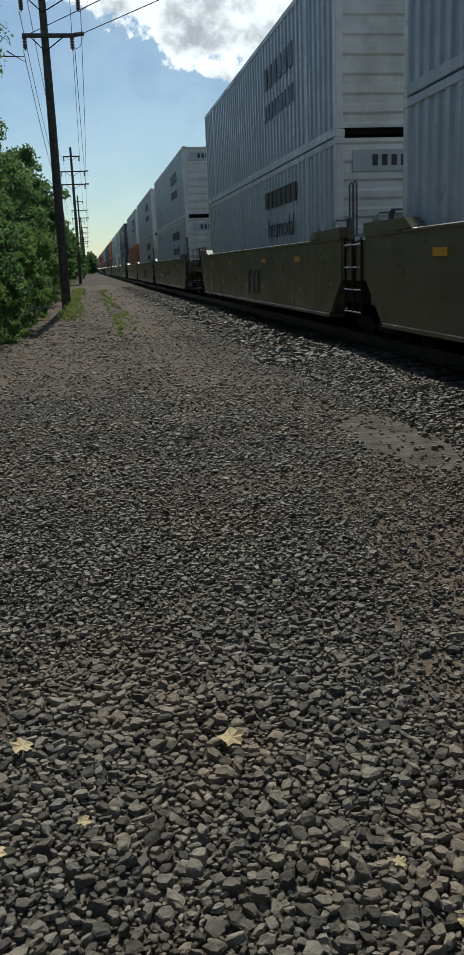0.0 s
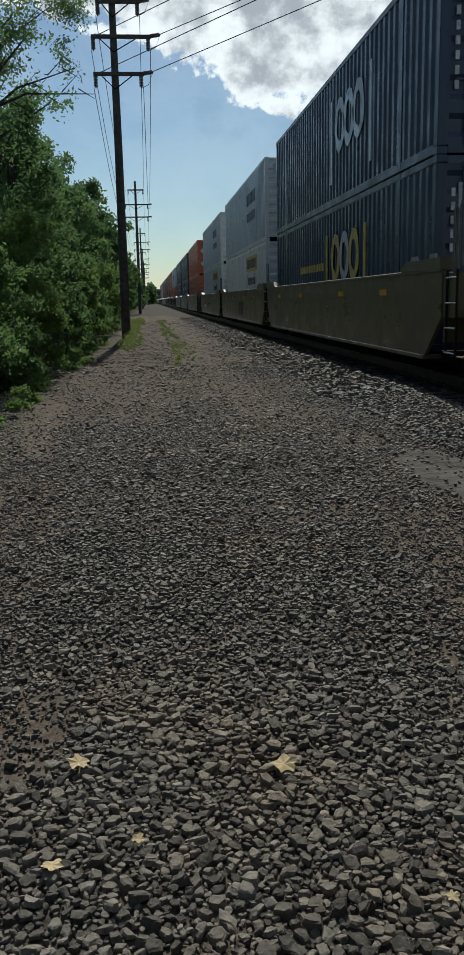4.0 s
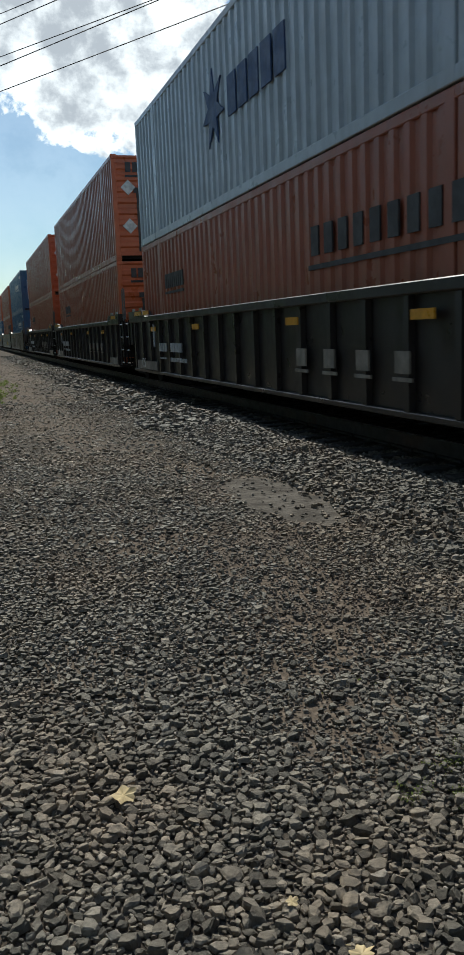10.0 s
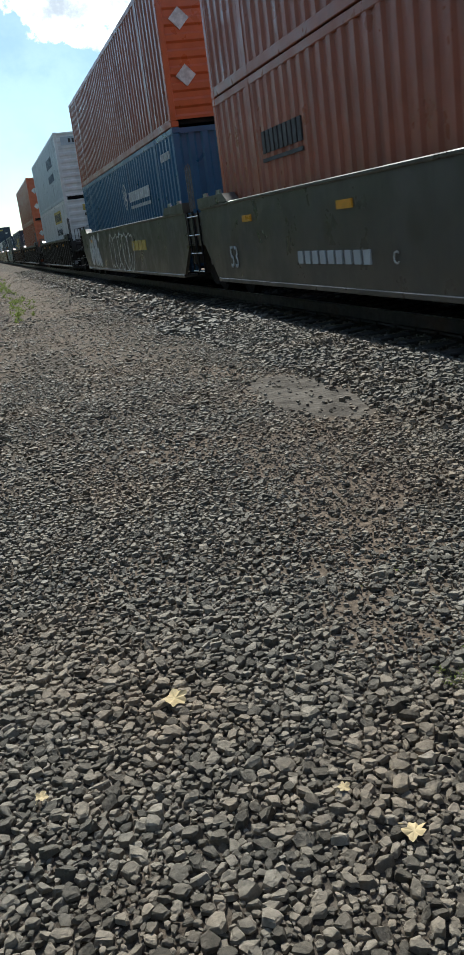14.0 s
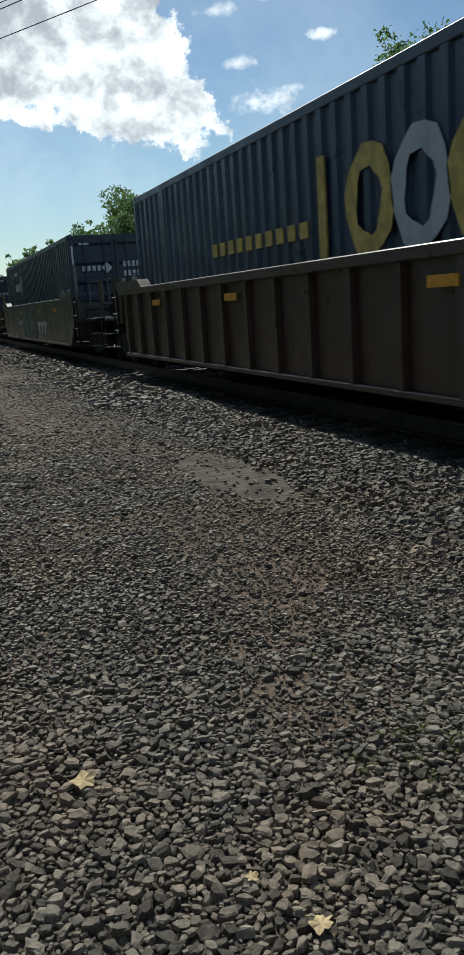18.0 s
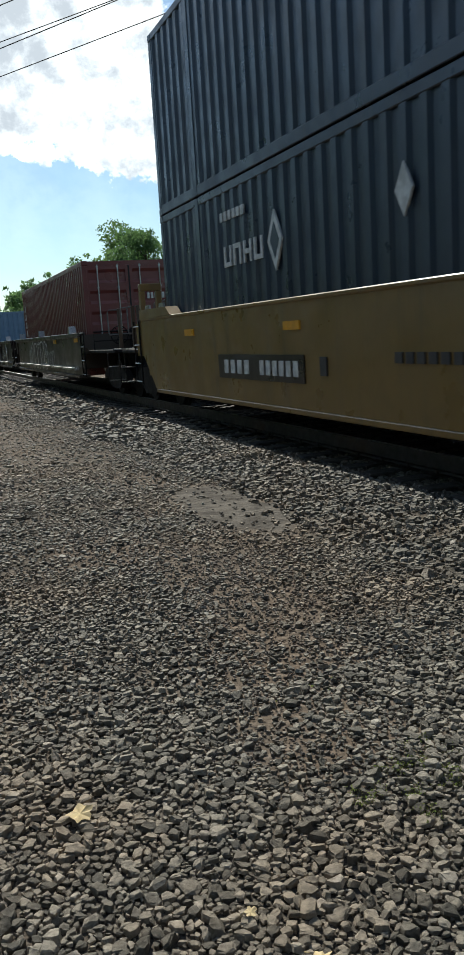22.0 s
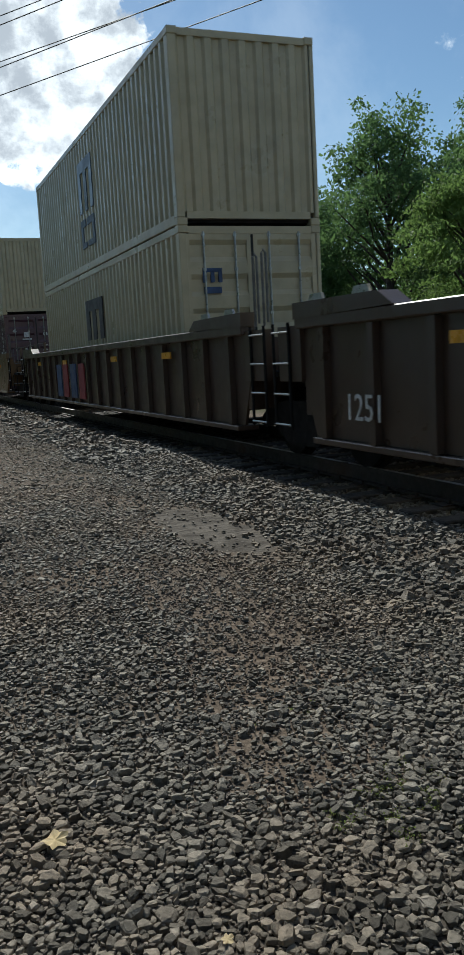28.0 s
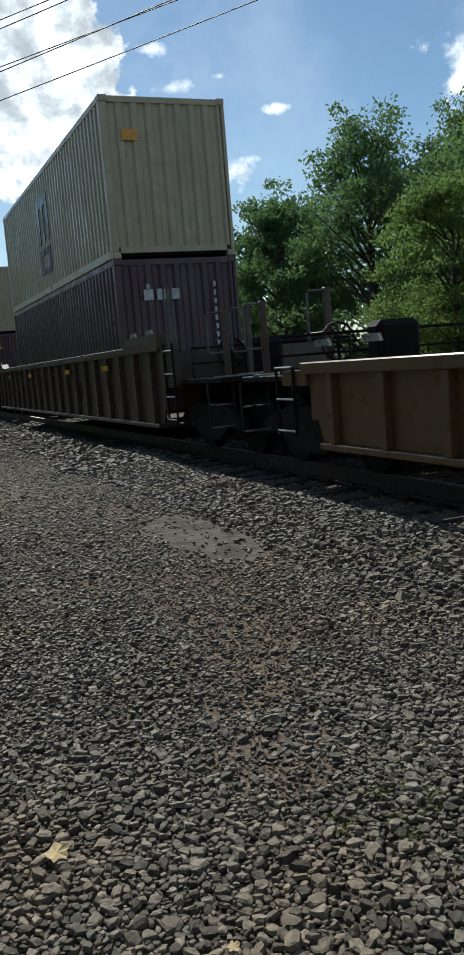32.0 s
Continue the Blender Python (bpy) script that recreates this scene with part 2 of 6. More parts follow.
def stone_material(name, low, high):
    m = bpy.data.materials.new(name)
    m.use_nodes = True
    n = Nodes(m.node_tree)
    isl = n.add("ShaderNodeNewGeometry").outputs["Random Per Island"]
    co = n.add("ShaderNodeTexCoord").outputs["Object"]
    col = n.mix(n.ramp(isl, 0.05, 0.9), (*low, 1), (*high, 1))
    col = n.mix(n.ramp(isl, 0.97, 0.995), col, (0.42, 0.38, 0.32, 1))
    col = n.mix(n.ramp(n.noise(co, 0.55, 5.0, 0.6), 0.45, 0.62), col, n.mix(1.0, col, (1.12, 1.0, 0.90, 1), "MULTIPLY"))
    col = n.mix(n.ramp(n.noise(co, 40.0, 5.0, 0.7), 0.3, 0.7), n.mix(1.0, col, (0.55, 0.55, 0.54, 1), "MULTIPLY"), col)
    b = n.add("ShaderNodeBsdfPrincipled", inputs={"Base Color": col, "Roughness": 0.74, "Specular IOR Level": 0.36})
    bp = n.add("ShaderNodeBump", inputs={"Height": n.noise(co, 55.0, 6.0, 0.72)})
    bp.inputs["Strength"].default_value, bp.inputs["Distance"].default_value = 0.8, 0.014
    n.t.links.new(bp.outputs[0], b.inputs["Normal"])
    n.t.links.new(b.outputs[0], n.add("ShaderNodeOutputMaterial").inputs[0])
    return m


def paint(name, base, dirt=(0.07, 0.06, 0.05), amount=0.45, rough=0.36):
    return material(name, base, rough, 0.0, grain=0.13, scale=3.0, dirt=dirt, dirt_amount=amount * 0.6, dirt_scale=0.8, bump=0.004, streak=True)


M = {
    "silver": paint("silver_paint", (0.46, 0.50, 0.53)), "white": paint("white_paint", (0.72, 0.71, 0.68)),
    "navy": paint("navy_paint", (0.026, 0.048, 0.085)), "orange": paint("orange_paint", (0.50, 0.11, 0.035)),
    "rust_orange": paint("faded_orange_paint", (0.36, 0.105, 0.055)), "blue": paint("blue_paint", (0.028, 0.11, 0.22)),
    "black_blue": paint("blue_black_paint", (0.020, 0.034, 0.058)), "red": paint("red_brown_paint", (0.15, 0.035, 0.03)),
    "sky_blue": paint("light_blue_paint", (0.17, 0.27, 0.40)), "tan": paint("tan_paint", (0.47, 0.40, 0.255), amount=0.22),
    "purple": paint("maroon_paint", (0.075, 0.032, 0.045)), "yellow_car": paint("yellow_car_paint", (0.22, 0.135, 0.04), amount=0.75), "olive_car": paint("grimy_yellow_car_paint", (0.115, 0.092, 0.048), amount=0.75),
    "black_car": paint("black_car_paint", (0.030, 0.025, 0.023), amount=0.35), "brown_car": paint("brown_car_paint", (0.070, 0.045, 0.032), amount=0.5),
    "dark_car": paint("brown_black_car_paint", (0.048, 0.035, 0.027), amount=0.4),
    "ochre_car": paint("orange_brown_car_paint", (0.140, 0.078, 0.031), amount=0.5), "grey_car": paint("grey_car_paint", (0.085, 0.077, 0.063), dirt=(0.035, 0.03, 0.024), amount=0.85),
    "steel": material("dark_steel", (0.011, 0.010, 0.010), 0.75, 0.0, spec=0.2, grain=0.4, scale=9, dirt=(0.03, 0.02, 0.014), dirt_amount=0.4, dirt_scale=2.0, bump=0.004),
    "bare": material("bright_steel", (0.45, 0.45, 0.44), 0.35, 0.9, grain=0.25, scale=20),
    "pipe": material("worn_pipe_steel", (0.16, 0.155, 0.15), 0.45, 0.4, grain=0.3, scale=14),
    "wheel": material("grimy_wheel_steel", (0.012, 0.011, 0.010), 0.75, 0.0, spec=0.2, grain=0.4, scale=9),
    "rail": material("rail_steel", (0.055, 0.045, 0.04), 0.55, 0.3, grain=0.35, scale=12, dirt=(0.10, 0.05, 0.03), dirt_amount=0.6),
    "tie": material("tie_timber", (0.065, 0.057, 0.049), 0.9, 0.0, grain=0.5, scale=14, bump=0.01),
    "pole": material("pole_timber", (0.10, 0.085, 0.07), 0.85, 0.0, grain=0.5, scale=6, dirt=(0.04, 0.035, 0.03), dirt_amount=0.5, bump=0.01, streak=True),
    "porcelain": material("insulator_glaze", (0.10, 0.07, 0.055), 0.3, 0.0, grain=0.2),
    "wire": material("wire_aluminium", (0.06, 0.06, 0.06), 0.5, 0.6, grain=0.1),
    "bark": material("bark", (0.075, 0.06, 0.045), 0.9, 0.0, grain=0.5, scale=7, bump=0.02),
    "rubber": material("black_rubber", (0.02, 0.02, 0.02), 0.8, 0.0, grain=0.2),
    "mark_white": material("white_lettering", (0.68, 0.68, 0.66), 0.6, grain=0.35, scale=7),
    "mark_black": material("black_lettering", (0.05, 0.045, 0.045), 0.6, grain=0.3, scale=7),
    "mark_yellow": material("yellow_lettering", (0.60, 0.45, 0.10), 0.6, grain=0.35, scale=7),
    "mark_blue": material("blue_lettering", (0.045, 0.085, 0.19), 0.6, grain=0.3, scale=7),
    "mark_cyan": material("pale_blue_lettering", (0.04, 0.155, 0.30), 0.6, grain=0.3, scale=7),
    "reflector": material("orange_reflector", (0.75, 0.36, 0.03), 0.35, grain=0.2),
    "mark_faded": material("faded_graffiti_fill", (0.30, 0.27, 0.22), 0.7, grain=0.45, scale=3),
    "mark_pale": material("pale_graffiti_fill", (0.33, 0.34, 0.33), 0.7, grain=0.4, scale=4),
    "mark_dim": material("faded_blue_grey_lettering", (0.17, 0.20, 0.235), 0.6, grain=0.4, scale=5),
    "mark_red": material("red_spray", (0.30, 0.05, 0.05), 0.7, grain=0.3), "mark_green": material("green_spray", (0.16, 0.25, 0.18), 0.7, grain=0.5, scale=3), "mark_teal": material("teal_label", (0.10, 0.36, 0.28), 0.6, grain=0.2),
    "leaf_litter": material("dry_leaf", (0.64, 0.49, 0.25), 0.7, 0.0, grain=0.3, scale=30),
    "leaf_mid": leaf_material("mid_green_leaves", (0.062, 0.115, 0.042), (0.14, 0.215, 0.07)),
    "leaf_dark": leaf_material("dark_green_leaves", (0.054, 0.108, 0.050), (0.125, 0.20, 0.076)),
    "leaf_bright": leaf_material("bright_green_leaves", (0.085, 0.14, 0.034), (0.20, 0.27, 0.062)),
    "grass": leaf_material("yellow_green_grass", (0.12, 0.135, 0.03), (0.25, 0.23, 0.07)),
    "ground": ground_material(), "stone": stone_material("charcoal_stone", (0.112, 0.100, 0.079), (0.345, 0.305, 0.243)), "ballast": stone_material("ballast_stone", (0.105, 0.095, 0.077), (0.275, 0.248, 0.203)), "grit": stone_material("brown_grit", (0.10, 0.083, 0.066), (0.23, 0.195, 0.158)),
}


# ---- mesh helpers ----
def part(name, bm, mat, parent=None, label="", smooth=False):
    """Links a bmesh as one mesh object under a thing or a part."""
    me = bm
    if isinstance(bm, bmesh.types.BMesh):
        me = bpy.data.meshes.new(name)
        bm.to_mesh(me)
        bm.free()
        if smooth:
            me.shade_smooth()
    ob = new(name, me)
    if not me.materials:
        me.materials.append(mat)
    elif me.materials[0] != mat:
        ob.material_slots[0].link = "OBJECT"
        ob.material_slots[0].material = mat
    if parent is not None:
        ob.parent = parent
    if label:
        ob["label"] = label
    return ob


def box(bm, x0, x1, y0, y1, z0, z1, bevel=0.0):
    vs = [bm.verts.new(c) for c in ((x0, y0, z0), (x1, y0, z0), (x1, y1, z0), (x0, y1, z0), (x0, y0, z1), (x1, y0, z1), (x1, y1, z1), (x0, y1, z1))]
    fs = [bm.faces.new([vs[i] for i in f]) for f in ((3, 2, 1, 0), (4, 5, 6, 7), (0, 1, 5, 4), (1, 2, 6, 5), (2, 3, 7, 6), (3, 0, 4, 7))]
    if bevel:
        bmesh.ops.bevel(bm, geom=list({e for f in fs for e in f.edges}), offset=bevel, segments=1, affect="EDGES")
    return bm


def boxes(*rows, bevel=0.0):
    bm = bmesh.new()
    for r in rows:
        box(bm, *r, bevel=bevel)
    return bm


def tube(bm, pts, r, seg=6, cap=True):
    """A round bar along a row of points; r is one radius or one for each point."""
    pts = [Vector(p) for p in pts]
    rings = []
    for i, p in enumerate(pts):
        d = (pts[min(i + 1, len(pts) - 1)] - pts[max(i - 1, 0)]).normalized()
        u = d.cross(Vector((0, 0, 1)) if abs(d.z) < 0.9 else Vector((1, 0, 0))).normalized()
        v = d.cross(u)
        rr = r[i] if isinstance(r, (list, tuple)) else r
        rings.append([bm.verts.new(p + (u * math.cos(6.2832 * k / seg) + v * math.sin(6.2832 * k / seg)) * rr) for k in range(seg)])
    for a, b in zip(rings, rings[1:]):
        for k in range(seg):
            bm.faces.new((a[k], a[(k + 1) % seg], b[(k + 1) % seg], b[k]))
    if cap:
        bm.faces.new(rings[0][::-1]), bm.faces.new(rings[-1])
    return bm


def prism(bm, poly, x0, x1):
    """A polygon in the y-z plane drawn out along x."""
    a = [bm.verts.new((x0, y, z)) for y, z in poly]
    b = [bm.verts.new((x1, y, z)) for y, z in poly]
    bm.faces.new(a[::-1]), bm.faces.new(b)
    for i in range(len(poly)):
        j = (i + 1) % len(poly)
        bm.faces.new((a[i], a[j], b[j], b[i]))
    bmesh.ops.recalc_face_normals(bm, faces=bm.faces)
    return bm


def sheet(profile, z0, z1, swap=False, thick=0.03):
    """A folded steel sheet: profile rows (along, out), drawn from z0 to z1, with a thickness inwards."""
    bm = bmesh.new()
    rows = []
    for d in (0.0, thick):
        for z in (z0, z1):
            rows.append([bm.verts.new((o + d, a, z) if not swap else (a, o + d, z)) for a, o in profile])
    ol, oh, il, ih = rows
    n = len(profile)
    for i in range(n - 1):
        bm.faces.new((ol[i], ol[i + 1], oh[i + 1], oh[i]))
        bm.faces.new((il[i + 1], il[i], ih[i], ih[i + 1]))
        bm.faces.new((oh[i], oh[i + 1], ih[i + 1], ih[i]))
        bm.faces.new((ol[i + 1], ol[i], il[i], il[i + 1]))
    bmesh.ops.recalc_face_normals(bm, faces=bm.faces)
    return bm


def flat_sheet(profile, x0, x1, thick=0.03):
    """A sheet folded along z (rows: height, out) and drawn across from x0 to x1; it faces -y."""
    bm = sheet(profile, x0, x1, False, thick)
    bmesh.ops.transform(bm, verts=bm.verts, matrix=Matrix(((0, 0, 1, 0), (1, 0, 0, 0), (0, 1, 0, 0), (0, 0, 0, 1))))
    bmesh.ops.recalc_face_normals(bm, faces=bm.faces)
    return bm


def folds(a0, a1, pitch, depth, base, web=0.3):
    """Trapezoid corrugation between a0 and a1; base is the outer face, depth goes inwards."""
    n = max(1, round((a1 - a0) / pitch))
    p = (a1 - a0) / n
    s = 0.5 - web / 2
    out = []
    for i in range(n):
        y = a0 + i * p
        out += [(y, base), (y + p * s * 0.5, base), (y + p * 0.5 - p * s * 0.5 + 0.0, base + depth), (y + p * 0.5 + p * s * 0.5, base + depth), (y + p * (1 - s * 0.5), base)]
    out.append((a1, base))
    return out


MESH = {}


def shared(key, make):
    """One mesh for all alike pieces."""
    if key not in MESH:
        me = bpy.data.meshes.new(key)
        bm = make()
        bm.to_mesh(me)
        bm.free()
        MESH[key] = me
    return MESH[key]


def words(text, size, mat, parent, name, m, label=""):
    """Raised lettering in the built-in font, as a mesh."""
    cu = bpy.data.curves.new("lettering", "FONT")
    cu.body, cu.size, cu.extrude, cu.align_x, cu.align_y, cu.resolution_u = text, size, 0.004, "CENTER", "CENTER", 2
    tmp = bpy.data.objects.new("lettering", cu)
    scene.collection.objects.link(tmp)
    me = bpy.data.meshes.new_from_object(tmp.evaluated_get(bpy.context.evaluated_depsgraph_get()))
    bpy.data.objects.remove(tmp)
    ob = part(name, me, mat, parent, label)
    ob.matrix_local = m
    return ob


# poses of lettering: on the side that faces -x, and on the end that faces -y
def on_side(x, y, z):
    return Matrix.Translation((x, y, z)) @ Matrix(((0, 0, -1, 0), (-1, 0, 0, 0), (0, 1, 0, 0), (0, 0, 0, 1)))


def on_end(x, y, z):
    return Matrix.Translation((x, y, z)) @ Matrix(((1, 0, 0, 0), (0, 0, -1, 0), (0, 1, 0, 0), (0, 0, 0, 1)))


MOVERS = []  # (thing, distance along the track at 0 s, height)

# ---- ground, track ----
def bed(d):
    """Height of the ballast at a distance from the track's centre line: a low shoulder, hollow between the ties."""
    return 0.05 * max(0.0, min(1.0, (2.6 - d) / 0.8)) - 0.02 - 0.075 * max(0.0, min(1.0, (1.6 - d) / 0.25))


def relief(x, y):
    """Gentle bumps of the packed ground."""
    if abs(x) < 20 and 0 <= y < 160:
        return 0.020 * noise.noise(Vector((x * 0.9, y * 0.9, 0))) + 0.012 * noise.noise(Vector((x * 3, y * 3, 4)))
    return 0.0


def build_ground():
    bm = bmesh.new()
    xs = [-3000, -400, -60, -12, -6, -3, -2] + [-1.5 + 0.125 * i for i in range(40)] + [3.5 + 0.25 * i for i in range(6)] + [5.0, 5.6, 6.2, 6.5, 6.75, 7.0, 7.25, 7.8, 9, 12, 20, 60, 400, 3000]
    ys = [-900, -60, -8, -2] + [0.2 * i for i in range(50)] + [10.0 + 0.5 * i for i in range(40)] + [30 + 3 * i for i in range(40)] + [160, 200, 300, 500, 900, 1600, 3500]
    grid = []
    fines = bm.verts.layers.float.new("fines")
    for y in ys:
        row = []
        for x in xs:
            z = relief(x, y) + bed(abs(x - TRACK_X))
            if x > 9:
                z -= 0.3 * min(1.0, (x - 9) / 4)
            v = bm.verts.new((x, y, z))
            v[fines] = (bare(x, y) if 0 < y < 90 else 0.15) if -2.6 < x < 4.0 else 0.7
            row.append(v)
        grid.append(row)
    for a, b in zip(grid, grid[1:]):
        for i in range(len(a) - 1):
            bm.faces.new((a[i], a[i + 1], b[i + 1], b[i]))
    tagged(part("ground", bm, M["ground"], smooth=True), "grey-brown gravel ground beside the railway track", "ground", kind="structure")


def build_track():
    track = tagged(new("railway_track"), "worn steel rails on dark timber ties in ballast", "track", kind="structure")
    for sx in (-1, 1):
        x = TRACK_X + sx * 0.755
        bm = bmesh.new()
        for y0 in (-800.0, 40.0, 140.0, 340.0):
            y1 = {-800.0: 40.0, 40.0: 140.0, 140.0: 340.0, 340.0: 900.0}[y0]
            box(bm, x - 0.037, x + 0.037, y0, y1 - 0.004, RAIL_Z - 0.045, RAIL_Z)
            box(bm, x - 0.010, x + 0.010, y0, y1 - 0.004, RAIL_Z - 0.155, RAIL_Z - 0.045)
            box(bm, x - 0.075, x + 0.075, y0, y1 - 0.004, RAIL_Z - 0.18, RAIL_Z - 0.155)
        part("rail", bm, M["rail"], track, "worn steel rail with a bright running edge")
        part("running_surface", boxes((x - 0.026, x + 0.026, -800.0, 900.0, RAIL_Z + 0.0005, RAIL_Z + 0.003)), M["bare"], track, "polished top of the rail")
    tie = shared("tie", lambda: boxes((-1.3, 1.3, -0.115, 0.115, -0.15, 0.0), bevel=0.012))
    plate = shared("tie_plate", lambda: boxes((-0.19, 0.19, -0.095, 0.095, 0.0, 0.014), (-0.10, -0.078, -0.05, -0.02, 0.014, 0.05), (0.078, 0.10, 0.02, 0.05, 0.014, 0.05)))
    for i in range(110):
        y = 0.3 + 0.53 * i
        t = part("tie", tie, M["tie"], track)
        t.matrix_local = pose(TRACK_X + 0.03 * math.sin(i * 2.1), y, RAIL_Z - 0.196, 0, 0, 0.6 * math.sin(i * 1.3))
        if i < 60:
            for sx in (-1, 1):
                part("tie_plate", plate, M["rail"], track).matrix_local = pose(TRACK_X + sx * 0.755, y, RAIL_Z - 0.196)


def pebbles(name, spots, rng, mat, label, k=5, round_off=False, tall=(0.30, 0.56)):
    """Many angular stones joined into one mesh of kind stuff."""
    n, rows = len(spots), 3 if round_off else 2
    f0 = [(0, i + 1, i + 2) for i in range(k - 2)]
    for r in range(rows - 1):
        f0 += [t for i in range(k) for t in ((i + k * (r + 1), (i + 1) % k + k * (r + 1), (i + 1) % k + k * r), (i + k * (r + 1), (i + 1) % k + k * r, i + k * r))]
    f0 = np.array(f0)
    # a broken lump: uneven corners, a tilted top and splayed sides
    ang = (np.arange(k)[None] + rng.uniform(-0.34, 0.34, (n, k))) * 6.2832 / k
    rad = rng.uniform(0.70, 1.18, (n, k))
    shrink = rng.uniform(0.60, 0.95, (n, k)) if not round_off else rng.uniform(0.58, 0.90, (n, k))
    rim = np.stack([np.cos(ang) * rad, np.sin(ang) * rad], 2)
    slope = rng.normal(0, 0.22, (n, 1, 2))
    top = rim * shrink[:, :, None] + rng.normal(0, 0.12, (n, 1, 2))
    v = np.zeros((n, rows * k, 3))
    v[:, :k, :2], v[:, -k:, :2] = top, rim
    v[:, :k, 2] = 0.85 + (top * slope).sum(2) + rng.normal(0, 0.07, (n, k))
    v[:, -k:, 2] = -0.8 + rng.normal(0, 0.2, (n, k))
    if round_off:
        edge = rim * rng.uniform(0.88, 1.06, (n, k, 1)) + rng.normal(0, 0.05, (n, 1, 2))
        v[:, k:2 * k, :2] = edge
        v[:, k:2 * k, 2] = 0.45 + 0.8 * (edge * slope).sum(2) + rng.normal(0, 0.16, (n, k))
    size = spots[:, 3:4]
    v *= (size * np.stack([np.ones(n), rng.uniform(0.52, 0.95, n), rng.uniform(*tall, n)], 1))[:, None, :]
    a, b, c = rng.uniform(0, 6.283, n), rng.normal(0, 0.17, n), rng.normal(0, 0.17, n)
    z, o = np.zeros(n), np.ones(n)
    rz = np.stack([np.cos(a), -np.sin(a), z, np.sin(a), np.cos(a), z, z, z, o], 1).reshape(n, 3, 3)
    rx = np.stack([o, z, z, z, np.cos(b), -np.sin(b), z, np.sin(b), np.cos(b)], 1).reshape(n, 3, 3)
    ry = np.stack([np.cos(c), z, np.sin(c), z, o, z, -np.sin(c), z, np.cos(c)], 1).reshape(n, 3, 3)
    v = np.einsum("nij,nkj->nki", rz @ rx @ ry, v) + spots[:, None, :3]
    me = bpy.data.meshes.new(name)
    f = (f0[None] + rows * k * np.arange(n)[:, None, None]).reshape(-1, 3)
    me.vertices.add(n * rows * k), me.loops.add(len(f) * 3), me.polygons.add(len(f))
    me.vertices.foreach_set("co", v.ravel())
    me.loops.foreach_set("vertex_index", f.ravel().astype(np.int32))
    me.polygons.foreach_set("loop_start", np.arange(0, len(f) * 3, 3, dtype=np.int32))
    me.update(calc_edges=True)
    me.shade_flat()
    tagged(part(name, me, mat), label, "gravel", kind="stuff")


def bare(x, y):
    """How bare of stones the ground is: the packed lane, brown fines and a washed-out dirt patch."""
    p = math.exp(-(((x - 2.53) / 0.34) ** 2 + ((y - 7.1) / 1.2) ** 2) ** 1.5)
    lane = 0.0
    if y > 6 and x < 2.6:
        wob = 0.2 * math.sin(y * 0.21)
        lane = 0.62 * min(1, (y - 6) / 9) * min(1.0, max(0.0, (2.5 + wob - x) / 0.8))
        lane *= 1.0 - 0.45 * math.exp(-((x - 0.6 - wob) / 0.35) ** 2)
    n1 = noise.noise(Vector((x * 1.1, y * 0.8, 9))) + 0.5 * noise.noise(Vector((x * 3.1, y * 2.3, 5)))
    fine = max(0.0, min(0.6, 1.2 * n1 - 0.05))
    if x > 0.75:
        fine = max(fine, min(0.6, 0.34 + 0.5 * n1) * min(1.0, max(0.1, (y - 2.0) / 0.6))) if x < 2.4 else fine * 0.3
    if x < 0.75:
        fine *= min(1.0, max(0.15, (y - 1.6) / 2.4))
    p = max(p, math.exp(-(((x + 0.50) / 0.15) ** 2 + ((y - 2.95) / 0.38) ** 2) ** 1.5))
    wob = 0.25 * noise.noise(Vector((x * 1.7, y * 1.7, 3)))
    fine = max(fine, (0.94 + 0.35 * n1) * math.exp(-((x - 0.72 - 0.22 * y + wob) / (0.18 + 0.09 * y)) ** 4) * min(1.0, max(0.0, 6.5 - y)) * min(1.0, max(0.0, (y - 2.1) / 0.5)))
    fine = max(fine, 0.8 * math.exp(-((x + 0.55 + 0.08 * y + wob) / 0.3) ** 4) * min(1.0, max(0.0, (y - 2.8) / 1.2)))
    return min(0.97, max(min(0.95, p * 1.9), lane, min(fine, 0.92)))


def scatter(rng, count, ymin, ymax, size, sink, shoulder=None, thin=1.0):
    """Stones spread over the ground from ymin to ymax; shoulder keeps them on the ballast or off it."""
    out = []
    while len(out) < count:
        u = rng.uniform(size=(count, 5))
        for r in u:
            y = math.sqrt(ymin ** 2 + r[0] ** thin * (ymax ** 2 - ymin ** 2))
            x = -0.45 - 0.26 * y + r[1] * (1.04 * y + 1.3)
            if x > TRACK_X + 1.6 or x < -2.6:
                continue
            edge = 2.75 + 0.35 * noise.noise(Vector((x, y * 0.7, 2)))
            if shoulder is not None and (x > edge) != shoulder:
                continue
            if r[2] < bare(x, y):
                continue
            s = size * (0.42 + 1.25 * r[3] ** 2.6)
            d = abs(x - TRACK_X)
            out.append((x, y, relief(x, y) + bed(d) + s * sink + 0.012 * r[4], s))
            if len(out) >= count:
                break
    return np.array(out)


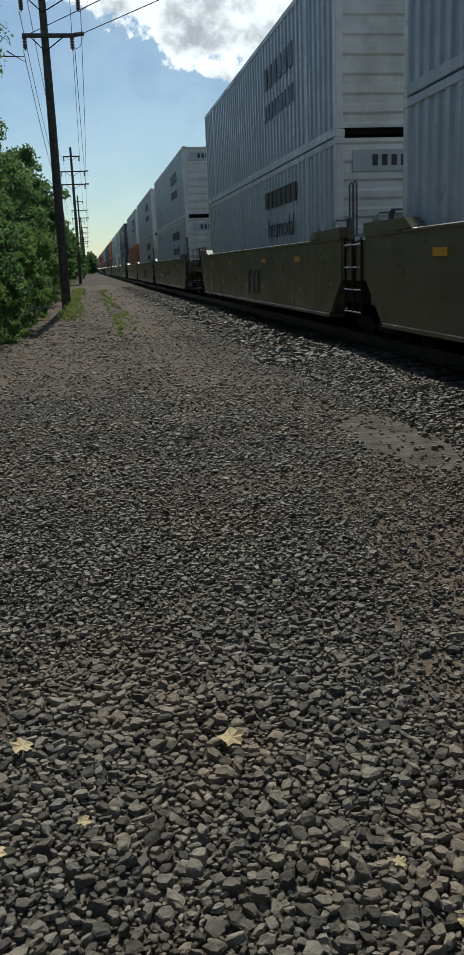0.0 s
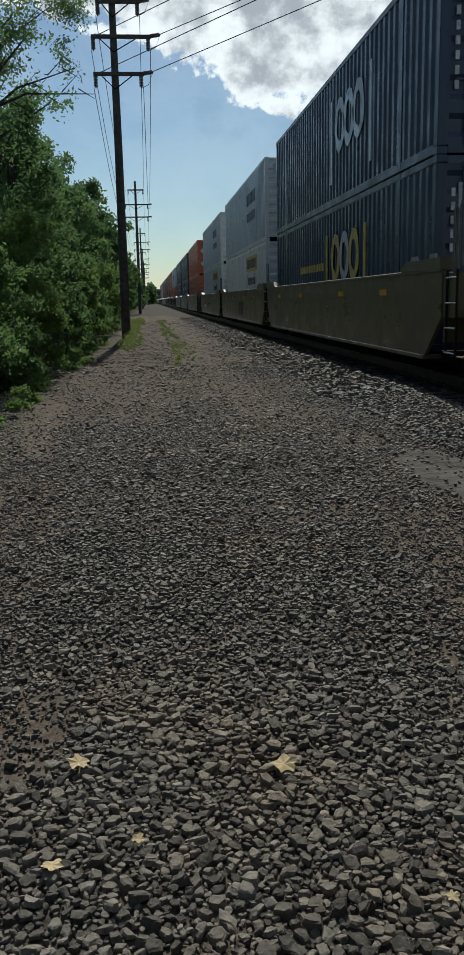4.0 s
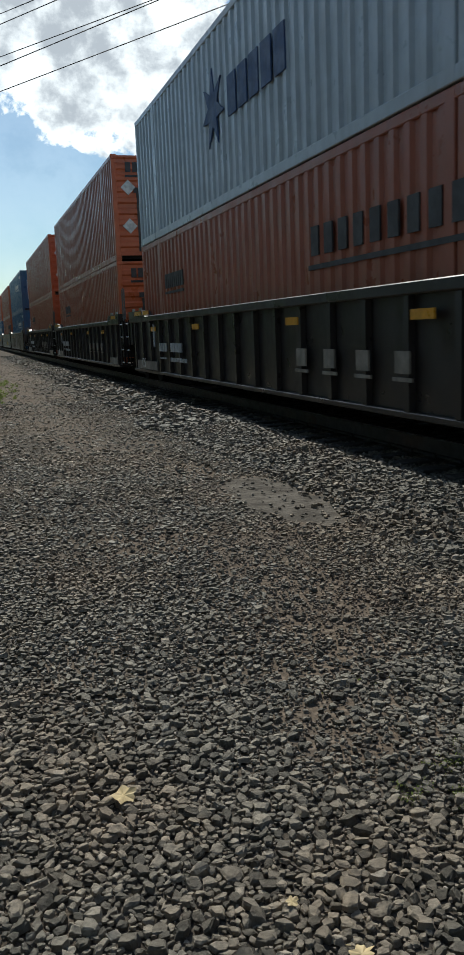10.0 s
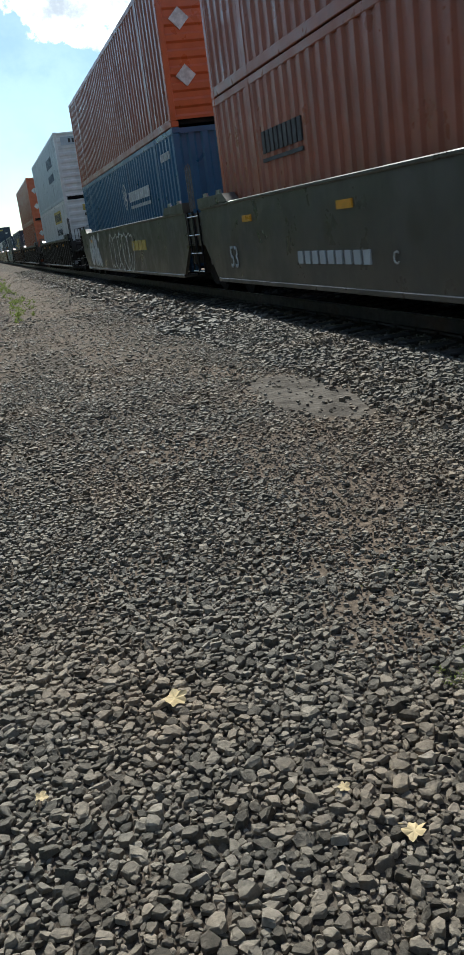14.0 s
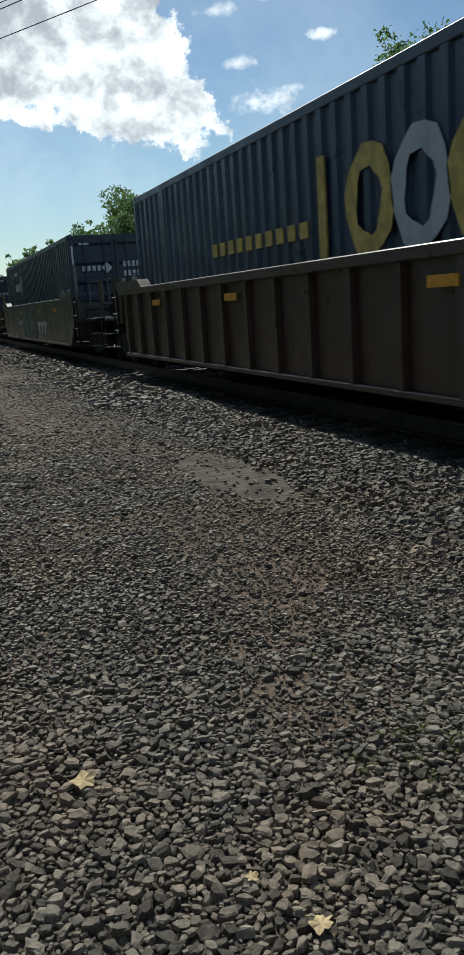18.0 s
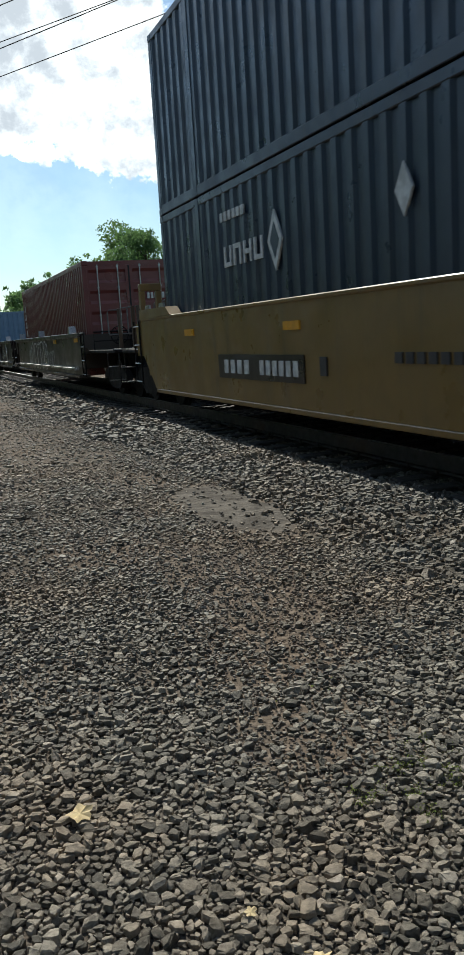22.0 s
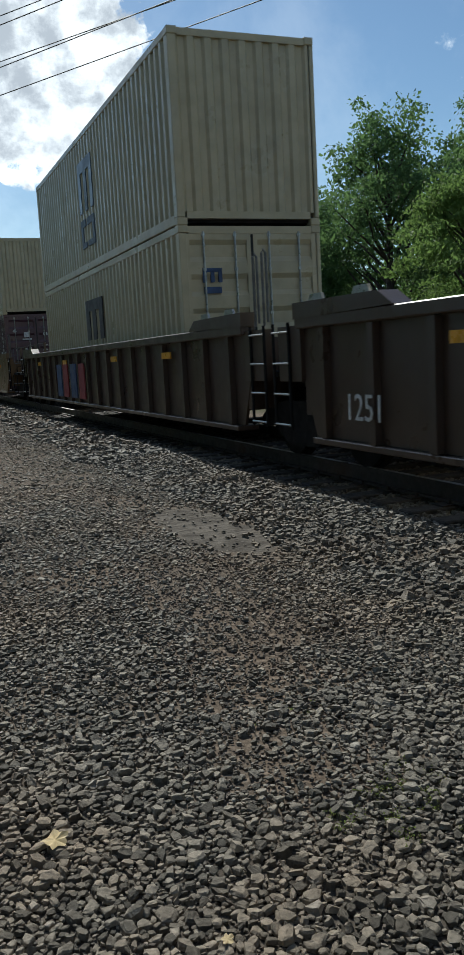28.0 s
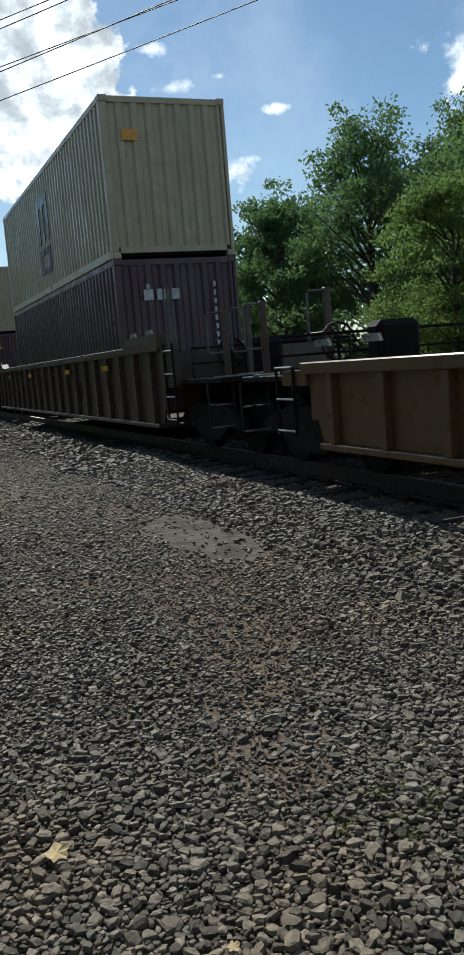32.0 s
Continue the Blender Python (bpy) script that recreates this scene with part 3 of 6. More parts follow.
def settled(rng, bands, ymin, ymax, reach=0.74):
    """Stones that lie side by side without running into one another, the large ones first. bands: (count, least radius, greatest radius)."""
    cell, taken, out = 0.10, {}, []
    for count, r0, r1 in bands:
        u = rng.uniform(size=(count, 5))
        for a in u:
            y = math.sqrt(ymin ** 2 + a[0] * (ymax ** 2 - ymin ** 2))
            x = -0.45 - 0.26 * y + a[1] * (1.04 * y + 1.3)
            if x < -2.6 or x > TRACK_X - 2.75 or a[2] < bare(x, y):
                continue
            r = r0 + (r1 - r0) * a[3] ** 1.6
            i, j = int(x // cell), int(y // cell)
            if any((x - p) ** 2 + (y - q) ** 2 < (reach * (r + w)) ** 2 for k in (i - 1, i, i + 1) for m in (j - 1, j, j + 1) for p, q, w in taken.get((k, m), ())):
                continue
            taken.setdefault((i, j), []).append((x, y, r))
            out.append((x, y, relief(x, y) - 0.020 + r * 0.26 + 0.008 * a[4], r))
    return np.array(out)


def build_stones():
    rng = np.random.default_rng(5)
    pebbles("gravel_near", settled(rng, ((6000, 0.020, 0.034), (30000, 0.013, 0.020), (44000, 0.007, 0.013)), 1.1, 3.3, 0.64), rng, M["stone"], "charcoal grey angular crushed stones lying loose on the ground", 6, True)
    pebbles("gravel_beyond", settled(rng, ((6000, 0.022, 0.034), (36000, 0.014, 0.022), (34000, 0.009, 0.014)), 3.3, 5.6, 0.66), rng, M["stone"], "charcoal grey crushed stones spread across the lane", tall=(0.24, 0.46))
    pebbles("gravel_middle", settled(rng, ((12000, 0.024, 0.040), (60000, 0.016, 0.024)), 5.6, 11.0), rng, M["stone"], "dark grey crushed stones scattered over the lane", tall=(0.16, 0.34))
    pebbles("ballast_near", scatter(rng, 32000, 3.0, 13.0, 0.029, 0.24, True), rng, M["ballast"], "grey-tan crushed stones heaped on the ballast shoulder", tall=(0.28, 0.52))
    pebbles("ballast_far", scatter(rng, 13000, 13.0, 75.0, 0.056, 0.22, True, 1.7), rng, M["ballast"], "grey-tan ballast stones along the track", tall=(0.22, 0.45))
    pebbles("gravel_further", settled(rng, ((16000, 0.024, 0.044), (46000, 0.017, 0.024)), 11.0, 19.0), rng, M["stone"], "dark grey stones trodden into the packed lane", tall=(0.14, 0.30))
    pebbles("gravel_far", scatter(rng, 9000, 19.0, 70.0, 0.034, 0.10, False, 1.6), rng, M["stone"], "dark stones strewn along the packed lane", tall=(0.14, 0.28))
    # the same stones go on beside and behind
    u = rng.uniform(size=(60000, 4))
    x, y = -2.4 + u[:, 0] * 7.6, -7.0 + u[:, 1] * 15.0
    keep = (y < 1.3) | (x < -0.4 - 0.26 * y) | (x > 0.8 + 0.77 * y)
    x, y, u = x[keep], y[keep], u[keep]
    size = 0.040 * (0.5 + 1.1 * u[:, 2] ** 2.2)
    z = np.array([bed(abs(a - TRACK_X)) + relief(a, b) for a, b in zip(x, y)]) + size * 0.22
    pebbles("gravel_around", np.stack([x, y, z, size], 1)[:26000], rng, M["stone"], "grey crushed stones spread beside and behind the lane", 4)
    g = rng.uniform(size=(90000, 5))
    y = np.sqrt(1.2 + g[:, 0] * 70.0)
    x = -0.45 - 0.26 * y + g[:, 1] * (1.0 * y + 1.2)
    keep = np.array([(0.35 if q < 5 else 0.12) + bare(p, q) for p, q in zip(x, y)]) > g[:, 4]
    keep &= (x < TRACK_X - 2.75) & (((x - 2.53) / 0.42) ** 2 + ((y - 7.1) / 1.3) ** 2 > 1.0)
    x, y, g = x[keep], y[keep], g[keep]
    size = 0.005 + 0.010 * g[:, 3] ** 2.2
    pebbles("grit", np.stack([x, y, np.array([relief(p, q) for p, q in zip(x, y)]) - 0.020 + size * 0.35 + 0.005 * g[:, 2], size], 1)[:30000], rng, M["grit"], "small brown grit between the stones", 4)


# ---- containers ----
DIM = {"40": (2.438, 12.192, 2.896), "53": (2.591, 16.154, 2.896)}


def container_parts(thing, kind, mat, end, frame_mat=None):
    w, l, h = DIM[kind]
    fm = frame_mat or mat
    hw, hl = w / 2, l / 2
    pitch, depth = (0.278, 0.05) if kind == "40" else (0.33, 0.034)

    def near():
        return sheet(folds(-hl + 0.14, hl - 0.14, pitch, depth, -hw + 0.008), 0.16, h - 0.11)

    def far():
        bm = boxes((hw - 0.04, hw - 0.008, -hl + 0.14, hl - 0.14, 0.16, h - 0.11))
        return bm

    part("side_wall", shared("side_wall" + kind, near), mat, thing)
    part("side_wall", shared("side_far" + kind, far), mat, thing)
    part("roof", shared("roof" + kind, lambda: boxes((-hw + 0.06, hw - 0.06, -hl + 0.1, hl - 0.1, h - 0.05, h - 0.012))), mat, thing)
    part("floor_frame", shared("floor" + kind, lambda: boxes((-hw + 0.05, hw - 0.05, -hl + 0.1, hl - 0.1, 0.05, 0.16))), M["steel"], thing)
    for sx in (-1, 1):
        x0, x1 = (-hw, -hw + 0.07) if sx < 0 else (hw - 0.07, hw)
        part("top_rail", shared("top_rail%s%d" % (kind, sx), lambda: boxes((x0, x1, -hl + 0.16, hl - 0.16, h - 0.12, h - 0.005), bevel=0.01)), mat, thing)
        part("bottom_rail", shared("bottom_rail%s%d" % (kind, sx), lambda: boxes((x0, x1, -hl + 0.16, hl - 0.16, 0.02, 0.17), bevel=0.01)), mat, thing)
        for sy in (-1, 1):
            y0, y1 = (-hl, -hl + 0.16) if sy < 0 else (hl - 0.16, hl)
            part("corner_post", shared("corner_post%s%d%d" % (kind, sx, sy), lambda: boxes((x0 - 0.0, x1 + (0.06 if sx < 0 else 0), y0 + 0.005, y1, 0.118, h - 0.118), bevel=0.012)), fm, thing)
            xa, xb = (-hw - 0.003, -hw + 0.16) if sx < 0 else (hw - 0.16, hw + 0.003)
            for z0 in (0.0, h - 0.118):
                part("corner_casting", shared("casting%s%d%d%d" % (kind, sx, sy, z0 > 1), lambda: boxes((xa, xb, y0 - 0.003, y1 + 0.01, z0, z0 + 0.118), bevel=0.012)), fm, thing)
    if kind == "53":
        for sy in (-1, 1):
            part("side_post", shared("side_post%d" % sy, lambda: boxes((-hw - 0.004, -hw + 0.05, sy * 6.1 - 0.09, sy * 6.1 + 0.09, 0.02, h - 0.01), bevel=0.01)), mat, thing)
    # the end that leads
    if end == "wall":
        part("end_wall", shared("end_wall" + kind, lambda: sheet([(a, o) for a, o in folds(-hw + 0.09, hw - 0.09, 0.29, 0.045, -hl + 0.02)], 0.2, h - 0.12, swap=True)), mat, thing)
        part("end_sill", shared("end_sill" + kind, lambda: boxes((-hw + 0.16, hw - 0.16, -hl + 0.01, -hl + 0.12, 0.10, 0.21))), fm, thing)
        part("end_header", shared("end_header" + kind, lambda: boxes((-hw + 0.16, hw - 0.16, -hl + 0.01, -hl + 0.1, h - 0.125, h - 0.02))), fm, thing)
    elif end == "rib":
        part("end_wall", shared("end_rib" + kind, lambda: flat_sheet(folds(0.14, h - 0.03, 0.30, 0.028, -hl + 0.012), -hw + 0.09, hw - 0.09)), fm, thing)
    else:
        for sx in (-1, 1):
            def leaf():
                x0, x1 = (-hw + 0.085, -0.012) if sx < 0 else (0.012, hw - 0.085)
                bm = flat_sheet(folds(0.14, h - 0.13, 0.53, 0.034, -hl + 0.014), x0, x1)
                for xs in (x0, x1 - 0.08):
                    box(bm, xs, xs + 0.08, -hl + 0.010, -hl + 0.06, 0.145, h - 0.135)
                return bm
            d = part("door", shared("door%s%d" % (kind, sx), leaf), mat, thing)
            for k, fx in enumerate((0.33, 0.80)):
                xx = sx * (hw - 0.09) * (1.0 - fx + 0.06)

                def bar():
                    bm = tube(bmesh.new(), [(xx, -hl - 0.002, 0.10), (xx, -hl - 0.002, h - 0.1)], 0.017)
                    for z in (0.16, 0.75, 1.5, 2.2, h - 0.17):
                        box(bm, xx - 0.028, xx + 0.028, -hl - 0.012, -hl + 0.02, z, z + 0.04)
                    box(bm, xx - 0.16 * sx, xx + 0.16 * sx, -hl - 0.02, -hl - 0.004, 1.02, 1.05)
                    return bm
                part("locking_bar", shared("bar%s%d%d" % (kind, sx, k), bar), M["bare"] if mat in (M["tan"], M["purple"], M["red"]) else fm, d)
        part("gasket", shared("gasket" + kind, lambda: boxes((-0.022, 0.022, -hl + 0.006, -hl + 0.05, 0.15, h - 0.14))), M["rubber"], thing, "black rubber door gasket")
        part("end_sill", shared("door_sill" + kind, lambda: boxes((-hw + 0.16, hw - 0.16, -hl + 0.005, -hl + 0.1, 0.02, 0.14))), fm, thing)
        part("end_header", shared("door_header" + kind, lambda: boxes((-hw + 0.16, hw - 0.16, -hl + 0.005, -hl + 0.1, h - 0.13, h - 0.015))), fm, thing)
    part("rear_wall", shared("rear" + kind, lambda: boxes((-hw + 0.09, hw - 0.09, hl - 0.06, hl - 0.02, 0.12, h - 0.06))), mat, thing)
    return thing


def bars(rows, hw=None, hl=None):
    """Plain raised bars on the near side (y0, y1, z0, z1) or on the end (x0, x1, z0, z1)."""
    bm = bmesh.new()
    for a0, a1, z0, z1 in rows:
        if hl is None:
            box(bm, -hw - 0.010, -hw + 0.014, a0, a1, z0, z1)
        else:
            box(bm, a0, a1, -hl - 0.006, -hl + 0.03, z0, z1)
    return bm


def shape(poly, hw=None, hl=None, y=0.0, z=0.0, size=1.0, grow=0.0):
    """A flat plate of an outline on the near side or on the end. The outline reads left to right as seen."""
    bm = bmesh.new()
    if hl is None:
        prism(bm, [(y - a * size, z + b * size) for a, b in poly], -hw - 0.011 - grow, -hw + 0.014)
    else:
        prism(bm, [(y + a * size, z + b * size) for a, b in poly], -0.006 - grow, 0.03)
        bmesh.ops.transform(bm, verts=bm.verts, matrix=Matrix(((0, 1, 0, 0), (1, 0, 0, -hl), (0, 0, 1, 0), (0, 0, 0, 1))))
        bmesh.ops.recalc_face_normals(bm, faces=bm.faces)
    return bm


DIAMOND = ((0, -1), (1, 0), (0, 1), (-1, 0))
STAR = tuple((math.sin(math.pi * i / 7) * (1.0 if i % 2 == 0 else 0.42), math.cos(math.pi * i / 7) * (1.0 if i % 2 == 0 else 0.42)) for i in range(14))
SMILE = tuple((a, 0.55 * b) for a, b in ((-1, 0.35), (-0.75, 0.02), (-0.4, -0.2), (0, -0.28), (0.4, -0.2), (0.7, 0.0), (0.62, 0.12), (1.0, 0.45), (1.02, -0.05), (0.86, -0.02), (0.5, -0.38), (0, -0.5), (-0.5, -0.38), (-0.85, -0.1)))


def blocks(y, z, n, wide, high, gap, slant=0.0):
    """A row of plain blocks that stands for a word, as rows for bars()."""
    return [(y + i * (wide + gap) + slant * i, y + i * (wide + gap) + wide + slant * i, z, z + high) for i in range(n)]


def container(kind, colour, end, s_front, level, label, marks=(), frame_colour=None):
    w, l, h = DIM[kind]
    thing = tagged(new("shipping_container"), label, "container", group="containers on the train")
    container_parts(thing, kind, M[colour], end, M[frame_colour] if frame_colour else None)
    for mk in marks:
        mk(thing, w / 2, l / 2)
    MOVERS.append((thing, s_front + l / 2, 0.628 + level * 2.896))
    return thing


# ---- well cars ----
def truck(thing, y):
    """Two-axle truck: side frames and bolster, with four wheels."""
    def frame_mesh():
        bm = bmesh.new()
        for sx in (-1, 1):
            x0, x1 = sorted((sx * 1.12, sx * 0.98))
            prism(bm, [(-1.15, 0.50), (-0.95, 0.62), (-0.45, 0.72), (0.45, 0.72), (0.95, 0.62), (1.15, 0.50), (1.15, 0.36), (0.75, 0.42), (0.38, 0.20), (-0.38, 0.20), (-0.75, 0.42), (-1.15, 0.36)], x0, x1)
        box(bm, -1.05, 1.05, -0.22, 0.22, 0.40, 0.68)
        return bm
    t = part("truck", shared("truck", frame_mesh), M["steel"], thing, "dark cast steel truck")
    t.location = (0, y, 0)

    def wheel_mesh():
        bm = bmesh.new()
        for a, b, r in ((-0.07, 0.0, 0.455), (0.0, 0.075, 0.42)):
            tube(bm, [(a, 0, 0), (b, 0, 0)], r, 20)
        tube(bm, [(0.075, 0, 0), (0.12, 0, 0)], 0.12, 10)
        return bm
    me = shared("wheel", wheel_mesh)
    for ya in (-0.88, 0.88):
        for sx in (-1, 1):
            o = part("wheel", me, M["wheel"], t)
            o.matrix_local = pose(sx * 0.72, ya, 0.42, 0, 0, 0 if sx > 0 else 180)


def ladder(thing, x, y, z0, z1, mat):
    bm = bmesh.new()
    for dy in (-0.2, 0.2):
        tube(bm, [(x, y + dy, z0), (x, y + dy, z1)], 0.018)
    part("ladder", bm, mat, thing)
    r = bmesh.new()
    n = int((z1 - z0) / 0.34)
    for i in range(n + 1):
        tube(r, [(x - 0.01, y - 0.2, z0 + 0.05 + i * 0.34), (x - 0.01, y + 0.2, z0 + 0.05 + i * 0.34)], 0.013)
    part("rungs", r, M["bare"], thing, "bare worn steel rungs")


def well_car(style, colour, s, lw, lead, trail, label, lead_joint=False, trail_joint=False, marks=(), end_high=True, low_top=None):
    """A well car with its near side at -x. lead and trail: from its middle to the couplers; a joint shares a truck."""
    car = tagged(new("well_car"), label, "rail car", group="well cars of the train")
    mat = M[colour]
    top, bot = (1.64, 0.41) if style != "C" else (1.52, 0.46)
    top = low_top or top
    ye = lw + 0.45
    yt = lw + 1.1 if style == "C" else ye  # the trailing end
    cut = 0.7 if style == "A" else 0.25
    outline = [(-ye, top), (-ye, 0.98), (-ye + cut, bot), (yt - cut, bot), (yt, 0.98), (yt, top)]
    for sx in (-1, 1):
        xo, xi = sx * 1.50, sx * 1.44
        if style != "A":
            xo, xi = sx * 1.43, sx * 1.39
        part("side_panel", prism(bmesh.new(), outline, min(xo, xi), max(xo, xi)), mat, car)
        a, b = sorted((sx * 1.53, sx * 1.33))
        part("top_chord", boxes((a, b, -ye, yt, top - 0.10 if style != "A" else top - 0.03, top + 0.02), bevel=0.012), mat, car)
        a, b = sorted((sx * 1.51, sx * 1.22))
        part("bottom_chord", boxes((a, b, -ye + cut + 0.05, yt - cut - 0.05, bot - 0.07, bot - 0.004), bevel=0.01), mat, car)
    if style == "B":
        n = round(2 * lw / 0.95)
        rib = shared("rib", lambda: prism(bmesh.new(), [(-0.05, 0.0), (0.05, 0.0), (0.05, 1.12), (-0.05, 1.12)], -1.51, -1.434))
        for i in range(n + 1):
            o = part("rib", rib, mat, car)
            o.location, o.scale = (0, -lw + 0.1 + i * (2 * lw - 0.2) / n, bot), (1, 1, (top - bot - 0.1) / 1.13)
    if style == "C":
        for y in [-lw + 1.0 + i * (2 * lw - 2) / 5 for i in range(6)]:
            part("step", boxes((-1.62, -1.43, y - 0.62, y + 0.62, 0.635, 0.652), (-1.62, -1.605, y - 0.62, y + 0.62, 0.60, 0.634), (-1.55, -1.43, y - 0.75, y - 0.70, 0.575, 0.66), (-1.55, -1.43, y + 0.70, y + 0.75, 0.575, 0.66)), M["bare"], car, "bare steel step plate")
        bm = tube(bmesh.new(), [(-1.52, -lw, 0.62), (-1.52, lw, 0.62)], 0.02)
        part("hand_rail", bm, M["bare"], car, "bare steel pipe along the side")
        for y in (-lw + 0.6, 0.2, lw - 0.8):
            part("guide", prism(bmesh.new(), [(y - 0.12, top), (y + 0.12, top), (y + 0.06, top + 0.2), (y - 0.06, top + 0.2)], -1.56, -1.38), M["bare"], car, "flared bare steel container guide")
    elif end_high:
        for sy in (-1, 1):
            poly = [(sy * (ye + 0.02), top), (sy * (ye + 0.02), top + 0.17), (sy * (ye - 1.7), top + 0.16), (sy * (ye - 1.95), top + 0.025)]
            part("end_cap", prism(bmesh.new(), poly, -1.535, -1.32), mat, car)
    # floor of the well, cross members
    beam = shared("cross_beam", lambda: boxes((-1.4, 1.4, -0.15, 0.15, -0.05, 0.02)))
    for i in range(7):
        part("cross_beam", beam, M["steel"], car).location = (0, -lw + 0.6 + i * (2 * lw - 1.2) / 6, bot)
    for sy, reach, joint in ((-1, lead, lead_joint), (1, trail, trail_joint)):
        ye = yt if sy > 0 else ye
        y0, y1 = sorted((sy * ye, sy * (reach - (0.06 if joint else 0.35))))
        part("end_platform", boxes((-1.36, 1.36, y0 + 0.02, y1, 1.02, 1.09), bevel=0.01), M["steel"], car)
        part("centre_sill", boxes((-0.36, 0.36, y0, y1, 0.60, 1.0), bevel=0.02), M["steel"], car)
        part("bulkhead", boxes((-1.42, 1.42, min(sy * ye, sy * (ye - 0.12)), max(sy * ye, sy * (ye - 0.12)), 0.62, min(1.50, top - 0.04))), mat, car)
        yp = sy * (ye + 0.25)
        part("corner_post", boxes((-1.48, -1.36, yp - 0.28, yp + 0.28, 0.98, top - 0.06)), mat, car)
        ladder(car, -1.50, sy * (ye + 0.42), 0.45, top - 0.02, M["steel"])
        if not joint:
            for k, dx in enumerate((-1.30, -0.72)):
                yh, zh = sy * (reach - 0.62 - 0.55 * k), 1.95 + 0.08 * k
                part("post", boxes((dx + 0.12, dx + 0.20, yh - 0.03, yh + 0.03, 1.09, zh + 0.03), bevel=0.008), M["brown_car"], car, "flat upright steel post")
                part("grab_hoop", tube(bmesh.new(), [(dx + 0.12, yh, 1.42), (dx - 0.08, yh, 1.42), (dx - 0.10, yh, 1.46), (dx - 0.10, yh, zh - 0.04), (dx - 0.07, yh, zh), (dx + 0.16, yh, zh)], 0.016, 6), M["pipe"], car, "thin hoop of worn steel pipe")
                part("tread", boxes((dx - 0.06, dx + 0.34, yh - 0.20, yh - 0.04, 1.092, 1.112)), M["bare"], car, "bare steel tread plate")
        if style != "C" and sy < 0:
            for dy in (-0.2, 0.2):
                yr, xr = sy * (ye + 0.42) + dy, -1.48 + 0.06 * (dy > 0)
                part("grab_rail", tube(bmesh.new(), [(xr, yr, top - 0.02), (xr, yr, top + 0.80), (xr + 0.02, yr, top + 0.84), (xr + 0.05, yr, top + 0.80), (xr + 0.05, yr, top + 0.02)], 0.016, 6), M["pipe"], car, "tall hoop of worn steel pipe above the ladder")
        if style != "C":
            for dy in (0.45, 1.35):
                yg = sy * (ye - dy)
                part("guide", prism(bmesh.new(), [(yg - 0.16, top + 0.165), (yg + 0.16, top + 0.165), (yg + 0.12, top + 0.235), (yg - 0.12, top + 0.235)], -1.50, -1.47), M["bare"], car, "bare steel container guide")
        if not joint:
            yb = sy * (ye + 0.55)
            part("brake_housing", boxes((-0.30, 0.28, yb - 0.16, yb + 0.16, 1.092, 1.62), bevel=0.07), M["steel"], car, "dark rounded brake housing")
            for z in (0.42, 0.72):
                part("stirrup", boxes((-1.47, -1.12, sy * (reach - 0.55) - 0.02, sy * (reach - 0.55) + 0.02, z, z + 0.022)), M["bare"], car, "bare steel step")
            for x0 in (-1.49, -1.118):
                part("stirrup_hanger", boxes((x0, x0 + 0.018, sy * (reach - 0.55) - 0.03, sy * (reach - 0.55) + 0.03, 0.42, 1.02)), M["steel"], car)
            part("air_hose", tube(bmesh.new(), [(-0.30, sy * (reach - 0.42), 0.84), (-0.33, sy * (reach - 0.28), 0.62), (-0.30, sy * (reach - 0.12), 0.42), (-0.22, sy * (reach - 0.02), 0.40)], 0.028, 6), M["rubber"], car, "black rubber air hose")
            part("hose_coupling", boxes((-0.27, -0.17, sy * (reach - 0.04) - 0.06, sy * (reach - 0.04) + 0.06, 0.35, 0.44), bevel=0.02), M["bare"], car, "bright metal hose coupling")
        g = bmesh.new()
        yr = sy * (ye + 0.9)
        tube(g, [(-1.3, yr, 1.09), (-1.3, yr, 1.52), (1.3, yr, 1.52), (1.3, yr, 1.09)], 0.02)
        tube(g, [(-1.3, yr, 1.3), (1.3, yr, 1.3)], 0.016)
        part("end_rail", g, M["steel"], car)
        if joint:
            if sy > 0:
                truck(car, trail)
        else:
            truck(car, sy * (reach - 1.55))
            part("coupler", boxes((-0.12, 0.12, min(sy * (reach - 0.4), sy * (reach - 0.02)), max(sy * (reach - 0.4), sy * (reach - 0.02)), 0.62, 0.86), bevel=0.03), M["steel"], car)
            hb = bmesh.new()
            yw, zw = sy * (ye + 0.76), 1.42
            tube(hb, [(-0.62 + 0.22 * math.cos(0.5236 * i), yw, zw + 0.22 * math.sin(0.5236 * i)) for i in range(13)], 0.016, 5)
            for i in range(3):
                a = 1.0472 * i
                tube(hb, [(-0.62 + 0.22 * math.cos(a), yw, zw + 0.22 * math.sin(a)), (-0.62 - 0.22 * math.cos(a), yw, zw - 0.22 * math.sin(a))], 0.011, 4)
            tube(hb, [(-0.62, yw, 1.09), (-0.62, yw, zw)], 0.02, 5)
            part("brake_wheel", hb, M["steel"], car)
    for mk in marks:
        mk(car, 1.51 if style == "A" else 1.515, ye)
    MOVERS.append((car, s, RAIL_Z))
    return car


# ---- marks: small functions that add parts to a thing ----
def mk_bars(rows, mat, name="lettering", end=False):
    """Each bar is a part of its own."""
    def make(t, hw, hl):
        for r in rows:
            part(name, bars([r], hw, hl if end else None), M[mat], t)
    return make


